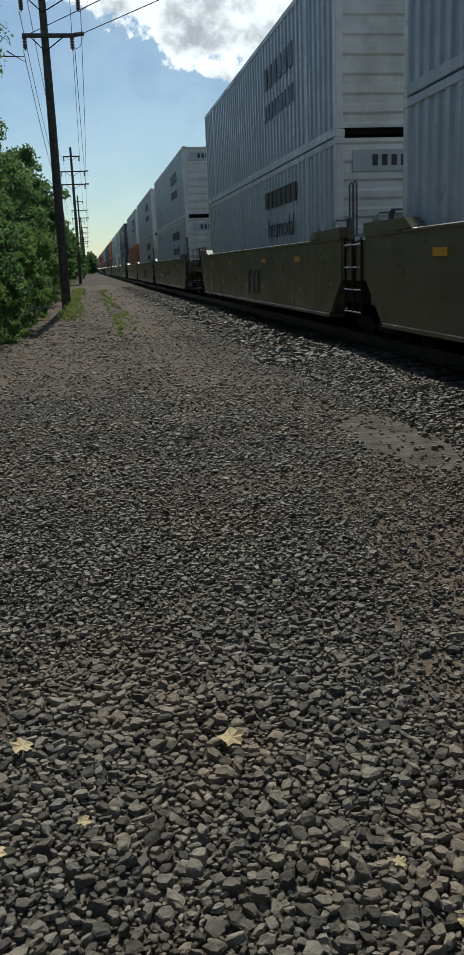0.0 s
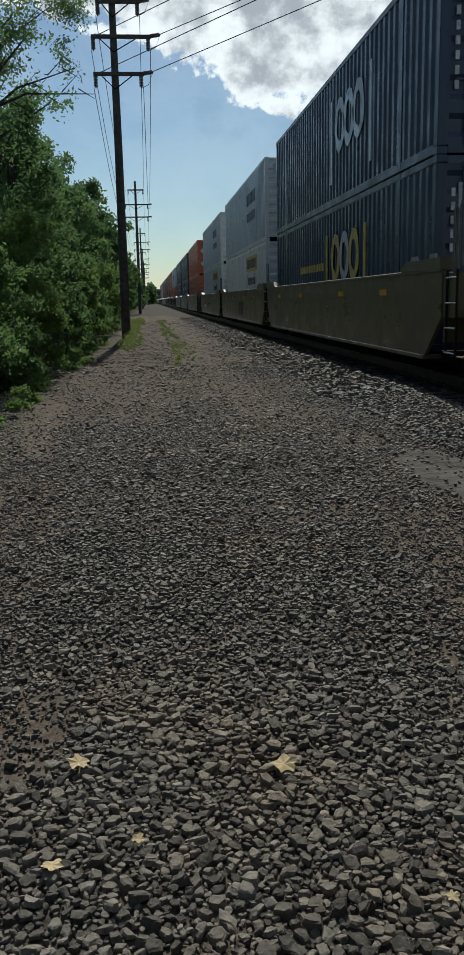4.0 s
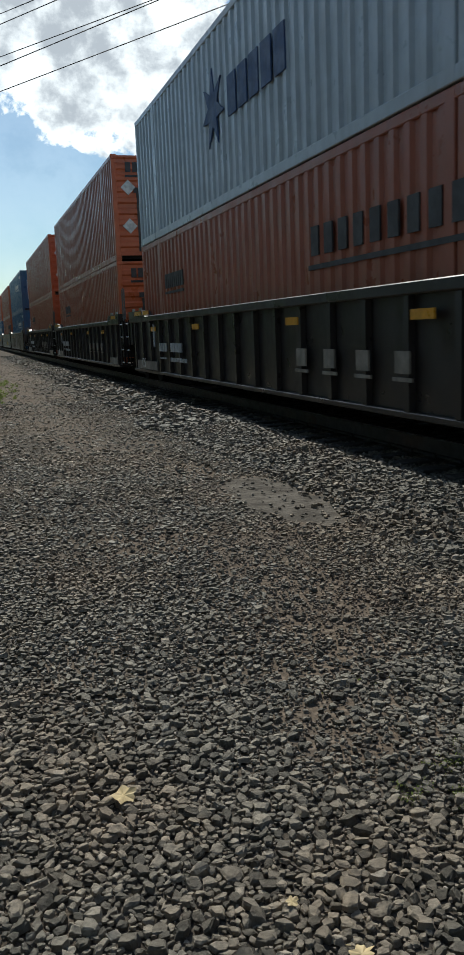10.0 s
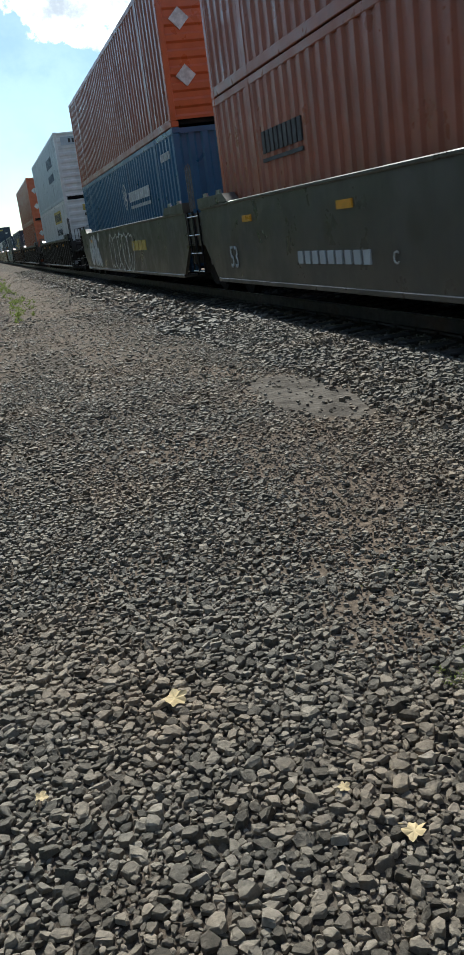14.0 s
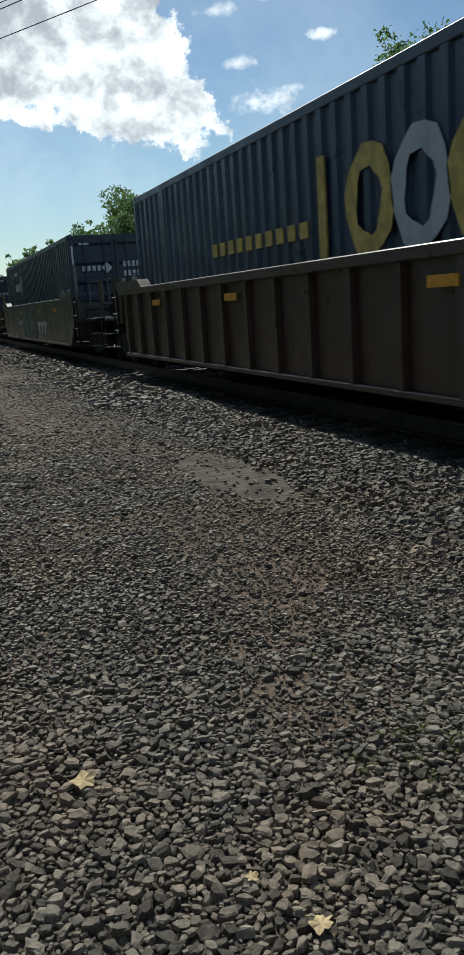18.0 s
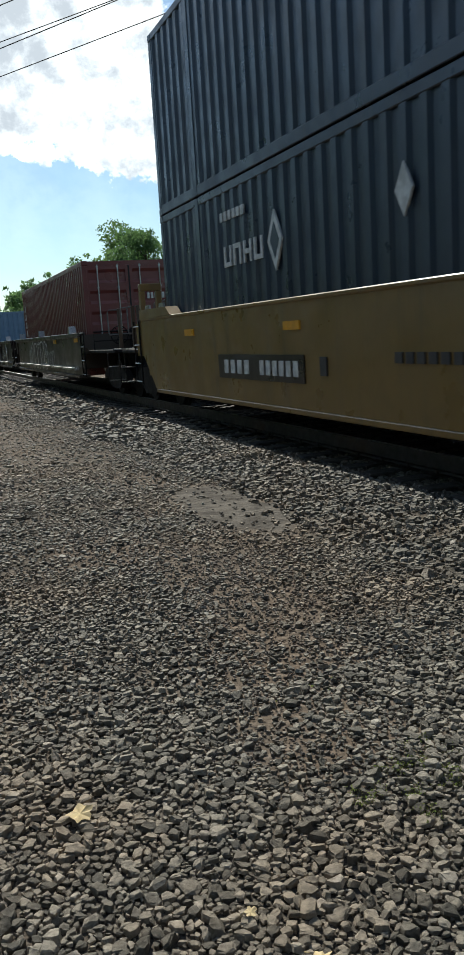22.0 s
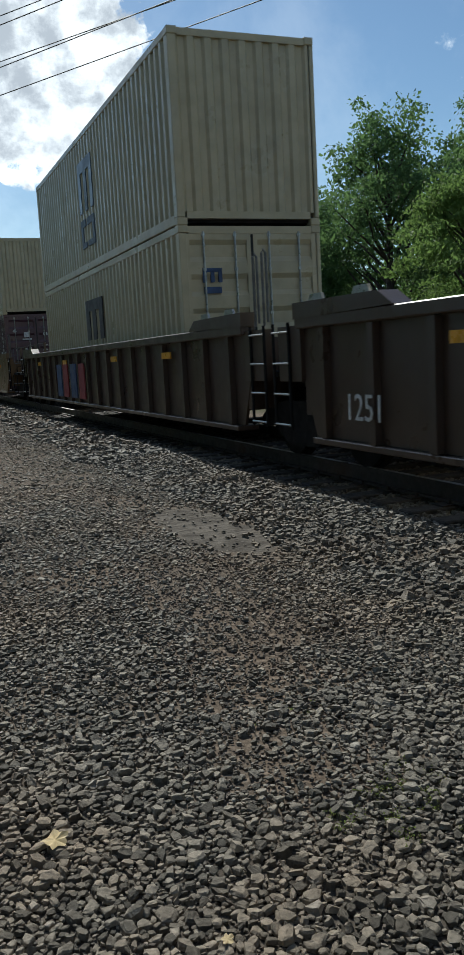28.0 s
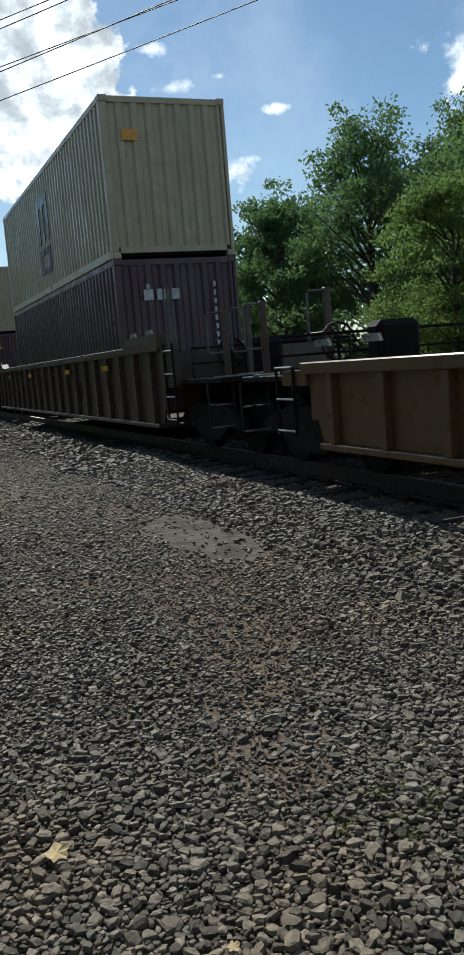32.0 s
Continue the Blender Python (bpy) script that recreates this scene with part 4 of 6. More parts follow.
def mk_ring(y, z, ry, rz, mat):
    """A plain open ring."""
    def make(t, hw, hl):
        bm = bmesh.new()
        pts = [(y - ry * math.sin(0.3927 * (i + 0.5)), z + rz * math.cos(0.3927 * (i + 0.5))) for i in range(16)]
        ribbon(bm, pts, -hw - 0.008, 0.22, True)
        part("logo", bm, M[mat], t)
    return make


def mk_end_frames(t, hw, hl):
    """Open square frames of folded steel that stand on both end platforms, and a corner block with its plates."""
    for y, xs in ((-9.42, (-1.3, -0.68)), (9.62, (-1.36, -0.8))):
        for x in xs:
            part("end_frame", boxes((x, x + 0.1, y - 0.06, y + 0.06, 1.09, 2.18), (x + 0.32, x + 0.42, y - 0.06, y + 0.06, 1.09, 2.18), (x, x + 0.42, y - 0.06, y + 0.06, 2.182, 2.32), bevel=0.01), M["yellow_car"], t, "square yellow steel frame")
    part("corner_block", boxes((-1.47, -1.30, -9.62, -9.06, 1.08, 1.66), bevel=0.02), M["yellow_car"], t)
    part("reflector", boxes((-1.482, -1.46, -9.55, -9.13, 1.40, 1.62)), M["reflector"], t)
    part("placard", boxes((-1.482, -1.46, -9.54, -9.14, 1.11, 1.36)), M["silver"], t)


def mk_hex(y, z, ry, rz, mat):
    """An open six-sided ring with three crossing strokes."""
    def make(t, hw, hl):
        for poly, closed, w in (([(y + ry * math.sin(1.0472 * i), z + rz * math.cos(1.0472 * i)) for i in range(6)], True, 0.05),) + tuple(([(y + 0.7 * ry * math.sin(a), z + 0.7 * rz * math.cos(a)), (y - 0.7 * ry * math.sin(a), z - 0.7 * rz * math.cos(a))], False, 0.04) for a in (0.0, 1.05, 2.09)):
            bm = bmesh.new()
            ribbon(bm, poly, -hw - 0.008 - 0.002 * closed - 0.0008 * len(t.children), w, closed)
            part("logo", bm, M[mat], t)
    return make


def mk_over(rows, mat, name="lettering", end=False):
    """Bars that lie 5 mm proud of a sign panel."""
    return lambda t, hw, hl: mk_bars(rows, mat, name, end)(t, hw + 0.005, hl + 0.005)


DIAMOND2 = ((0, -1), (0.62, 0), (0, 1), (-0.62, 0))


def mk_shape(poly, mat, y, z, size, name="logo", end=False, grow=0.0):
    return lambda t, hw, hl: part(name, shape(poly, hw, hl if end else None, y, z, size, grow), M[mat], t)


def mk_words(text, size, mat, y, z, end=False):
    return lambda t, hw, hl: words(text, size, M[mat], t, "lettering", on_end(y, -hl - 0.012, z) if end else on_side(-hw - 0.014, y, z))


def mk_scrawl(y, z, wide, high, seed, mat="mark_white", width=0.05):
    """Sprayed scrawl: looping strokes of paint."""
    def make(t, hw, hl):
        rng = random.Random(seed)
        n = max(2, int(wide / (high * 0.75)))
        for i in range(n):
            bm = bmesh.new()
            cx = y - wide / 2 + (i + 0.5) * wide / n
            pts, ph, k = [], rng.uniform(0, 6.28), rng.choice((1, 1.5, 2))
            rx, rz = wide / n * rng.uniform(0.32, 0.5), high * rng.uniform(0.36, 0.5)
            for j in range(15):
                a = ph + j * 6.28 / 13
                pts.append((cx + rx * math.sin(a * 1.0) + 0.1 * rx * math.sin(3 * a), z + rz * math.cos(a * k)))
            ribbon(bm, pts, -hw - 0.006 - 0.0006 * i, width)
            part("graffiti", bm, M[mat], t)
    return make


def ribbon(bm, pts, x, width, closed=False):
    """A painted stroke: one connected strip, 3 mm thick, along points (y, z) on the plane x."""
    n = len(pts)
    low, top = [], []
    for i, (y, z) in enumerate(pts):
        a, b = (pts[i - 1], pts[(i + 1) % n]) if closed else (pts[max(i - 1, 0)], pts[min(i + 1, n - 1)])
        d = Vector((b[0] - a[0], b[1] - a[1]))
        d = d.normalized() if d.length > 1e-6 else Vector((1, 0))
        w = width / 2 * (1.0 + 0.25 * math.sin(i * 1.7))
        for row, dx in ((low, 0.0), (top, -0.003)):
            row.append((bm.verts.new((x + dx, y - d.y * w, z + d.x * w)), bm.verts.new((x + dx, y + d.y * w, z - d.x * w))))
    for i in range(n if closed else n - 1):
        j = (i + 1) % n
        bm.faces.new((top[i][0], top[i][1], top[j][1], top[j][0]))
        bm.faces.new((low[i][0], top[i][0], top[j][0], low[j][0]))
        bm.faces.new((top[i][1], low[i][1], low[j][1], top[j][1]))


def mk_bubbles(y, z, wide, high, n, seed, fill, line, width=0.05):
    """Fat outlined graffiti letters, each with its fill and its outline."""
    def make(t, hw, hl):
        rng = random.Random(seed)
        for i in range(n):
            cy = y + wide / 2 - (i + 0.5) * wide / n
            poly = []
            for j in range(16):
                a = 6.2832 * j / 16
                r = 1.0 + rng.uniform(-0.16, 0.16) + (0.10 * math.cos(3 * a + i))
                poly.append((cy + math.sin(a) * r * wide / n * 0.52, z + math.copysign(abs(math.cos(a)) ** 0.55, math.cos(a)) * r * high * 0.45))
            poly = rounded(poly, 1)
            if fill:
                part("graffiti", prism(bmesh.new(), poly, -hw - 0.003 - 0.0005 * i, -hw + 0.02), M[fill], t)
            bm = bmesh.new()
            ribbon(bm, poly, -hw - 0.012 - 0.0005 * i, width, True)
            part("graffiti", bm, M[line], t)
            bm = bmesh.new()
            k = rng.choice((0.2, -0.15, 0.1))
            ribbon(bm, [(cy + wide / n * 0.12, z + high * (k + 0.1)), (cy - wide / n * 0.05, z + high * k), (cy + wide / n * 0.1, z + high * (k - 0.18))], -hw - 0.013 - 0.0005 * i, width * 0.8)
            part("graffiti", bm, M[line], t)
    return make


WILD = (((0.02, -0.05), (0.06, 0.2), (0.12, 0.42), (0.17, 0.45), (0.2, 0.3), (0.16, 0.1), (0.24, -0.1), (0.3, -0.42), (0.22, -0.5), (0.1, -0.38)),
        ((0.23, 0.35), (0.3, 0.5), (0.4, 0.52), (0.46, 0.4), (0.42, 0.15), (0.54, -0.05), (0.6, -0.42), (0.55, -0.5), (0.44, -0.42), (0.36, -0.1), (0.31, 0.0), (0.35, -0.35), (0.31, -0.5), (0.26, -0.12)),
        ((0.48, 0.42), (0.58, 0.55), (0.64, 0.5), (0.63, 0.2), (0.7, 0.44), (0.76, 0.3), (0.71, 0.1), (0.84, 0.12), (0.87, -0.1), (0.98, -0.35), (0.97, -0.52), (0.84, -0.48), (0.72, -0.15), (0.78, -0.4), (0.74, -0.52), (0.64, -0.4), (0.55, 0.0)),
        ((0.9, 0.45), (0.95, 0.6), (1.02, 0.58), (1.04, 0.45), (0.98, 0.35), (0.91, 0.3)))


def rounded(pts, times=2):
    """Cuts the corners of a closed outline."""
    for _ in range(times):
        pts = [(p[0] * f + q[0] * (1 - f), p[1] * f + q[1] * (1 - f)) for p, q in zip(pts, pts[1:] + pts[:1]) for f in (0.75, 0.25)]
    return pts


FAT = (((0, -0.5), (1, -0.5), (1, -0.28), (0.45, -0.28), (0.45, 0.28), (1, 0.28), (1, 0.5), (0, 0.5)),
       ((0, -0.5), (0.38, -0.5), (0.38, -0.1), (0.62, -0.1), (0.62, -0.5), (1, -0.5), (1, 0.5), (0.62, 0.5), (0.62, 0.15), (0.38, 0.15), (0.38, 0.5), (0, 0.5)),
       ((0, -0.5), (0.42, -0.5), (0.42, -0.12), (1, -0.05), (1, 0.5), (0, 0.5)),
       ((0.3, -0.5), (0.72, -0.5), (0.72, 0.26), (1, 0.26), (1, 0.5), (0, 0.5), (0, 0.26), (0.3, 0.26)))


def mk_fat(y, z, wide, high, order, fill, line="", width=0.03):
    """Tall graffiti blocks side by side that fill the panel; order picks their shapes."""
    def make(t, hw, hl):
        step = wide / len(order)
        for i, k in enumerate(order):
            lift = 0.03 * math.sin(2.3 * i)
            pts = [(y + wide / 2 - step * (i + 0.04 + 0.92 * a), z + lift + b * high * (1 + 0.06 * math.sin(1.7 * i))) for a, b in FAT[k]]
            pts = rounded(pts, 1)
            part("graffiti", prism(bmesh.new(), pts, -hw - 0.003, -hw + 0.012), M[fill], t)
            if line:
                bm = bmesh.new()
                ribbon(bm, pts, -hw - 0.006 - 0.0004 * i, width, True)
                part("graffiti", bm, M[line], t)
    return make


def mk_wild(y, z, wide, high, fill, line="", width=0.04):
    """Sprayed letters with flame-like strokes, filled, with or without an outline."""
    def make(t, hw, hl):
        for i, poly in enumerate(WILD):
            pts = rounded([(y - (a - 0.5) * wide, z + b * high) for a, b in poly])
            bm = prism(bmesh.new(), pts, -hw - 0.003 - 0.0005 * i, -hw + 0.012)
            part("graffiti", bm, M[fill], t)
            if line:
                bm = bmesh.new()
                ribbon(bm, pts, -hw - 0.006 - 0.0005 * i, width, True)
                part("graffiti", bm, M[line], t)
    return make


def build_train():
    W = {}
    refl = [mk_bars([(y - 0.22, y + 0.22, 1.30, 1.40)], "reflector", "reflector") for y in (-6.0, -2.6, 2.4, 6.2)]
    low_refl = [mk_bars([(y - 0.22, y + 0.22, 0.92, 1.02)], "reflector", "reflector") for y in (-6.0, 2.4)]
    # a word or a logo stands as plain blocks; y falls from the first block to the last
    hunt = [mk_bars(blocks(-5.0, 1.76, 6, 0.30, 0.45, 0.2), "mark_dim"), mk_bars(blocks(-5.0, 1.1, 9, 0.18, 0.34, 0.15), "mark_dim")]
    hunt_low = [mk_bars([(-5.35, -1.8, 2.0, 2.58)], "mark_yellow", "sign_panel"), mk_over(blocks(-5.1, 2.1, 7, 0.34, 0.36, 0.12), "mark_black"), mk_words("Intermodal", 0.62, "mark_black", -3.6, 1.62)]
    hunt_end = [mk_bars([(-1.0, 0.95, 2.33, 2.68)], "silver", "sign_panel", True), mk_over([(-0.66 + i * 0.17, -0.56 + i * 0.17, 2.42, 2.60) for i in range(7)], "mark_black", "lettering", True), mk_bars([(-0.1, 0.55, 2.12, 2.2), (-0.1, 0.2, 1.92, 2.06)], "silver", "lettering", True)]
    hunt_end_y = [mk_bars([(-0.5, 0.5, 2.35, 2.62)], "mark_yellow", "sign_panel", True), mk_over([(-0.4 + i * 0.12, -0.33 + i * 0.12, 2.41, 2.55) for i in range(7)], "mark_black", "lettering", True), mk_bars([(-0.45 + i * 0.1, -0.38 + i * 0.1, 2.12, 2.24) for i in range(9)], "mark_black", "lettering", True)]
    schn_end = [mk_bars([(-0.9 + i * 0.2, -0.75 + i * 0.2, 2.42, 2.68) for i in range(9)], "mark_black", "lettering", True), mk_bars([(-0.92, 0.85, 2.28, 2.34)], "mark_black", "lettering", True), mk_bars([(-0.25, 0.15, 2.02, 2.12)], "silver", "latch", True), mk_bars([(-0.62, -0.50, 0.25, 1.85), (0.46, 0.58, 0.25, 1.85), (-0.70, -0.42, 1.86, 2.0), (0.38, 0.66, 1.86, 2.0), (-0.48, 0.44, 1.05, 1.15)], "mark_black", "locking_gear", True)]
    schn = [mk_bars(blocks(4.05, 1.78, 9, 0.135, 0.3, 0.05), "mark_black"), mk_bars([(4.05, 5.7, 1.66, 1.71)], "mark_black"), mk_bars(blocks(-6.4, 1.72, 9, 0.24, 0.36, 0.18), "mark_black"), mk_bars([(-6.4, -2.7, 1.55, 1.61)], "mark_black")]
    dia = [mk_shape(DIAMOND, "mark_white", -0.85, 0.95, 0.21, "placard", True), mk_shape(DIAMOND, "mark_white", -0.85, 2.0, 0.21, "placard", True), mk_bars([(0.75, 0.92, 0.8, 1.05)], "mark_white", "placard", True)]
    dia2 = [mk_shape(DIAMOND, "silver", -0.62, 1.45, 0.24, "placard", True), mk_shape(DIAMOND, "silver", -0.02, 1.45, 0.24, "placard", True), mk_bars([(-0.35 + i * 0.15, -0.24 + i * 0.15, 2.25, 2.42) for i in range(6)], "silver", "lettering", True)]
    prime = [mk_shape(SMILE, "mark_cyan", 0.65, 1.6, 1.85), mk_bars(blocks(-3.3, 1.95, 5, 0.22, 0.4, 0.09), "mark_white"), mk_shape(DIAMOND, "silver", 4.09, 2.1, 0.24, "placard"), mk_shape(DIAMOND, "silver", 3.5, 2.1, 0.24, "placard")]
    csx = [mk_ring(y, 1.73, 0.36, 0.43, m) for y, m in ((-1.05, "mark_yellow"), (-1.95, "silver"), (-2.85, "mark_yellow"))] + [mk_bars([(-0.12, 0.05, 1.2, 2.3), (-3.85, -3.68, 1.2, 2.3)], "mark_yellow"), mk_bars(blocks(0.35, 1.5, 10, 0.2, 0.18, 0.14), "mark_yellow")]
    def umax_at(y):
        rows = [r for i in range(4) for r in ((y + 0.40 + i * 0.37, y + 0.46 + i * 0.37, 1.78, 2.06), (y + 0.62 + i * 0.37, y + 0.68 + i * 0.37, 1.78, 2.06), (y + 0.461 + i * 0.37, y + 0.619 + i * 0.37, 1.78 + 0.11 * (i % 3), 1.84 + 0.11 * (i % 3)))]
        return [mk_bars(rows, "mark_white"), mk_shape(DIAMOND2, "mark_white", y, 1.95, 0.36), mk_shape(DIAMOND2, "black_blue", y, 1.95, 0.22, "logo", False, 0.004)]
    umax = umax_at(3.22) + [mk_bars(blocks(4.2, 2.4, 6, 0.1, 0.12, 0.06), "mark_white")]
    umax_low = umax + [mk_shape(DIAMOND2, "mark_white", 0.31, 2.05, 0.24, "placard")]
    umax_end = [mk_bars([(-0.95 + i * 0.14, -0.86 + i * 0.14, 1.92, 2.06) for i in range(4)], "mark_white", "lettering", True), mk_shape(DIAMOND, "mark_white", -0.26, 1.99, 0.15, "logo", True), mk_bars([(0.2 + i * 0.13, 0.28 + i * 0.13, z, z + 0.15) for z in (1.75, 2.0) for i in range(6)], "mark_white", "lettering", True), mk_bars([(-1.0, -0.72, 2.62, 2.68), (0.7, 0.98, 2.62, 2.68), (-1.22, -1.17, 0.3, 2.6), (1.15, 1.2, 0.3, 2.6)], "mark_white", "edge_tape", True)]
    csx_end = [mk_bars([(-0.95, -0.1, 2.0, 2.5)], "mark_white", "placard", True), mk_bars([(0.35, 0.95, 1.5, 1.68)], "silver", "placard", True), mk_bars([(-1.06, -1.0, 0.9 + i * 0.2, 1.02 + i * 0.2) for i in range(8)], "mark_white", "lettering", True)]
    msc = [mk_bars([(y, y + 0.26, 1.25, 2.1) for y in (-0.66, -0.12, 0.42)] + [(-0.66, 0.68, 2.08, 2.32)], "black_blue", "logo")]
    msc2 = msc + [mk_bars([(-0.6, 0.05, 0.5, 0.62), (-0.6, -0.42, 0.62, 0.95), (-0.6, 0.05, 0.95, 1.1), (0.2, 0.66, 0.5, 0.62), (0.48, 0.66, 0.62, 0.95), (0.2, 0.66, 0.95, 1.1)], "mark_dim", "logo")]
    msc_low = [mk_bars([(y, y + 0.34, 1.38, 2.05) for y in (-0.78, -0.12, 0.5)] + [(-0.78, 0.84, 2.02, 2.26)], "mark_black", "logo"), mk_shape(((-1, -0.8), (1, -0.8), (0, 1)), "mark_yellow", -4.6, 1.1, 0.16, "placard")]
    msc_end = [mk_bars([(-0.86, -0.80, 2.02, 2.2), (-0.73, -0.67, 2.02, 2.2), (-0.6, -0.54, 2.02, 2.2), (-0.86, -0.54, 2.18, 2.24), (-0.84, -0.56, 1.85, 1.95)], "mark_blue", "logo", True), mk_bars([(-0.96, -0.77, 0.68, 0.91)], "mark_white", "placard", True), mk_bars([(0.64, 0.99, 0.83, 0.98)], "mark_teal", "placard", True), mk_bars([(0.66, 0.98, 0.63, 0.79)], "reflector", "placard", True)]
    code_end = [mk_bars([(0.62, 0.68, 0.9 + i * 0.15, 0.99 + i * 0.15) for i in range(10)], "mark_white", "lettering", True), mk_shape(((-1, -0.8), (1, -0.8), (0, 1)), "mark_yellow", -0.15, 2.3, 0.09, "placard", True)]
    triton_end = [mk_bars([(-0.5, -0.3, 2.0, 2.2), (-0.56, -0.2, 1.9, 1.95)], "mark_white", "logo", True), mk_bars([(0.25 + i * 0.1, 0.31 + i * 0.1, 2.05, 2.17) for i in range(8)], "mark_white", "lettering", True), mk_bars([(0.2 + 0.3 * (i % 2), 0.38 + 0.3 * (i % 2), 1.65 - 0.09 * i, 1.69 - 0.09 * i) for i in range(9)], "mark_white", "lettering", True), mk_shape(STAR, "mark_white", -0.85, 2.25, 0.09, "placard", True)]
    beacon = [mk_bars([(4.75, 5.6, 1.75, 2.45)], "mark_blue", "sign_panel"), mk_over([(4.75, 5.2, 2.15, 2.4)], "mark_yellow", "logo"), mk_over(blocks(4.82, 1.85, 4, 0.14, 0.2, 0.05), "mark_white")]
    script = [mk_bars([(5.5, 5.58, 0.9 + 0.3 * i, 1.12 + 0.3 * i) for i in range(5)] + [(5.58, 5.72, 0.9 + 0.3 * i, 0.97 + 0.3 * i) for i in range(5)], "mark_white")]
    code_side = [mk_bars([(-5.3, -5.24, 0.7 + i * 0.16, 0.8 + i * 0.16) for i in range(11)], "mark_white"), mk_shape(((-1, -0.8), (1, -0.8), (0, 1)), "mark_yellow", -5.6, 0.95, 0.14, "placard")]
    tex_end = [mk_bars([(-0.7 + i * 0.26, -0.52 + i * 0.26, 2.12, 2.32) for i in range(3)] + [(-0.64, -0.58, 2.3, 2.42)], "mark_white", "logo", True), mk_bars([(0.7, 0.75, 1.2 + i * 0.16, 1.3 + i * 0.16) for i in range(8)], "mark_white", "lettering", True)]
    maersk = [mk_bars([(-4.4 + i * 1.2 + k, -4.2 + i * 1.2 + k, 1.18, 1.98) for i in range(6) for k in (0.0, 0.62)] + [(-4.2 + i * 1.2, -3.78 + i * 1.2, 1.78 if i % 2 else 1.5, 1.98 if i % 2 else 1.68) for i in range(6)], "mark_black", "logo"), mk_bars([(3.1, 4.6, 1.0, 2.35)], "mark_cyan", "sign_panel"), mk_shape(STAR, "silver", 3.85, 1.65, 0.58, "logo", False, 0.004), mk_shape(((-1, -0.8), (1, -0.8), (0, 1)), "mark_yellow", -5.36, 1.6, 0.18, "placard")]
    corner_marks = [mk_bars([(-1.2, -1.1, 0.14, 0.62)], "mark_yellow", "edge_tape", True), mk_bars([(1.1, 1.2, 0.14, 0.62)], "mark_yellow", "edge_tape", True), mk_bars([(-1.2, -0.95, 0.02, 0.12)], "mark_white", "edge_tape", True), mk_bars([(0.95, 1.2, 0.02, 0.12)], "mark_white", "edge_tape", True)]
    robin = [mk_hex(-1.38, 1.95, 0.30, 0.34, "mark_white"), mk_bars(blocks(-4.75, 1.78, 9, 0.24, 0.25, 0.09), "mark_white"), mk_bars(blocks(-4.75, 1.6, 12, 0.12, 0.08, 0.12), "mark_white"), mk_bars(blocks(-7.5, 2.35, 5, 0.1, 0.16, 0.1), "mark_white")]
    robin_end = [mk_bars([(-0.45 + i * 0.13, -0.36 + i * 0.13, 2.25, 2.37) for i in range(10)], "mark_white", "lettering", True), mk_shape(STAR, "mark_white", -0.62, 2.3, 0.15, "logo", True), mk_bars([(-0.1, 0.4, 1.05, 1.3)], "mark_white", "placard", True), mk_bars([(-0.85, -0.79, 0.8 + i * 0.16, 0.9 + i * 0.16) for i in range(9)], "mark_white", "lettering", True)]
    swift_end = [mk_bars([(-0.1 + i * 0.16, 0.02 + i * 0.16, 2.32, 2.44) for i in range(5)], "mark_black", "lettering", True), mk_words("53ft", 0.36, "mark_black", 0.0, 1.28, True), mk_bars([(-0.62, -0.48, 0.95, 1.9)], "mark_black", "rust_streak", True), mk_bars([(0.62, 0.74, 0.5, 1.6)], "steel", "rust_streak", True)]
    swift = [mk_bars(blocks(-2.05, 1.28, 5, 0.42, 0.6, 0.12), "mark_blue"), mk_shape(STAR, "mark_blue", 1.4, 1.6, 0.65)]

    def C(kind, colour, end, s, level, label, marks=(), fc=None):
        container(kind, colour, end, s, level, label, marks, fc)

    SI, OR = "silver-grey corrugated container with dark blue lettering on its side", "faded orange corrugated container with dark lettering"
    # front edges of the containers along the track at 0 s
    C("53", "silver", "rib", -4.3, 0, "silver-grey corrugated container in a well car", fc="white")
    C("53", "silver", "rib", -4.3, 1, "silver-grey corrugated container stacked on another", fc="white")
    for s in (15.1, 38.6, 58.1):
        C("53", "silver", "rib", s, 0, "silver-sided container with white ribbed end, sign on its side", hunt_low + hunt_end_y if s > 40 else hunt_low[1:] + hunt_end, "white")
        C("53", "silver", "rib", s, 1, SI, hunt + hunt_end, "white")
    C("53", "rust_orange", "rib", 77.3, 0, OR, schn[:2] + schn_end, "orange")
    C("53", "silver", "rib", 77.3, 1, SI, hunt, "white")
    C("53", "navy", "door", 101.1, 0, "navy blue container with yellow side lettering", csx + csx_end)
    C("53", "navy", "door", 101.1, 1, "navy blue container with white placard on its doors", [mk_ring(y, 1.65, 0.38, 0.45, "silver") for y in (-1.45, -2.3, -3.15)] + [ mk_bars([(-0.66, -0.5, 0.5, 2.3), (-4.2, -4.05, 0.5, 2.3)], "silver")] + csx_end)
    C("53", "white", "rib", 120.1, 0, "dirty white container with a yellow sign", hunt_low + hunt_end_y)
    C("53", "silver", "rib", 120.1, 1, "stained grey-white corrugated container", hunt + hunt_end, "white")
    C("53", "silver", "rib", 139.6, 0, "silver-grey container low in a well car", hunt_low, "white")
    C("53", "silver", "rib", 139.6, 1, SI, hunt, "white")
    C("53", "rust_orange", "rib", 163.2, 0, OR, schn[:2] + schn_end, "orange")
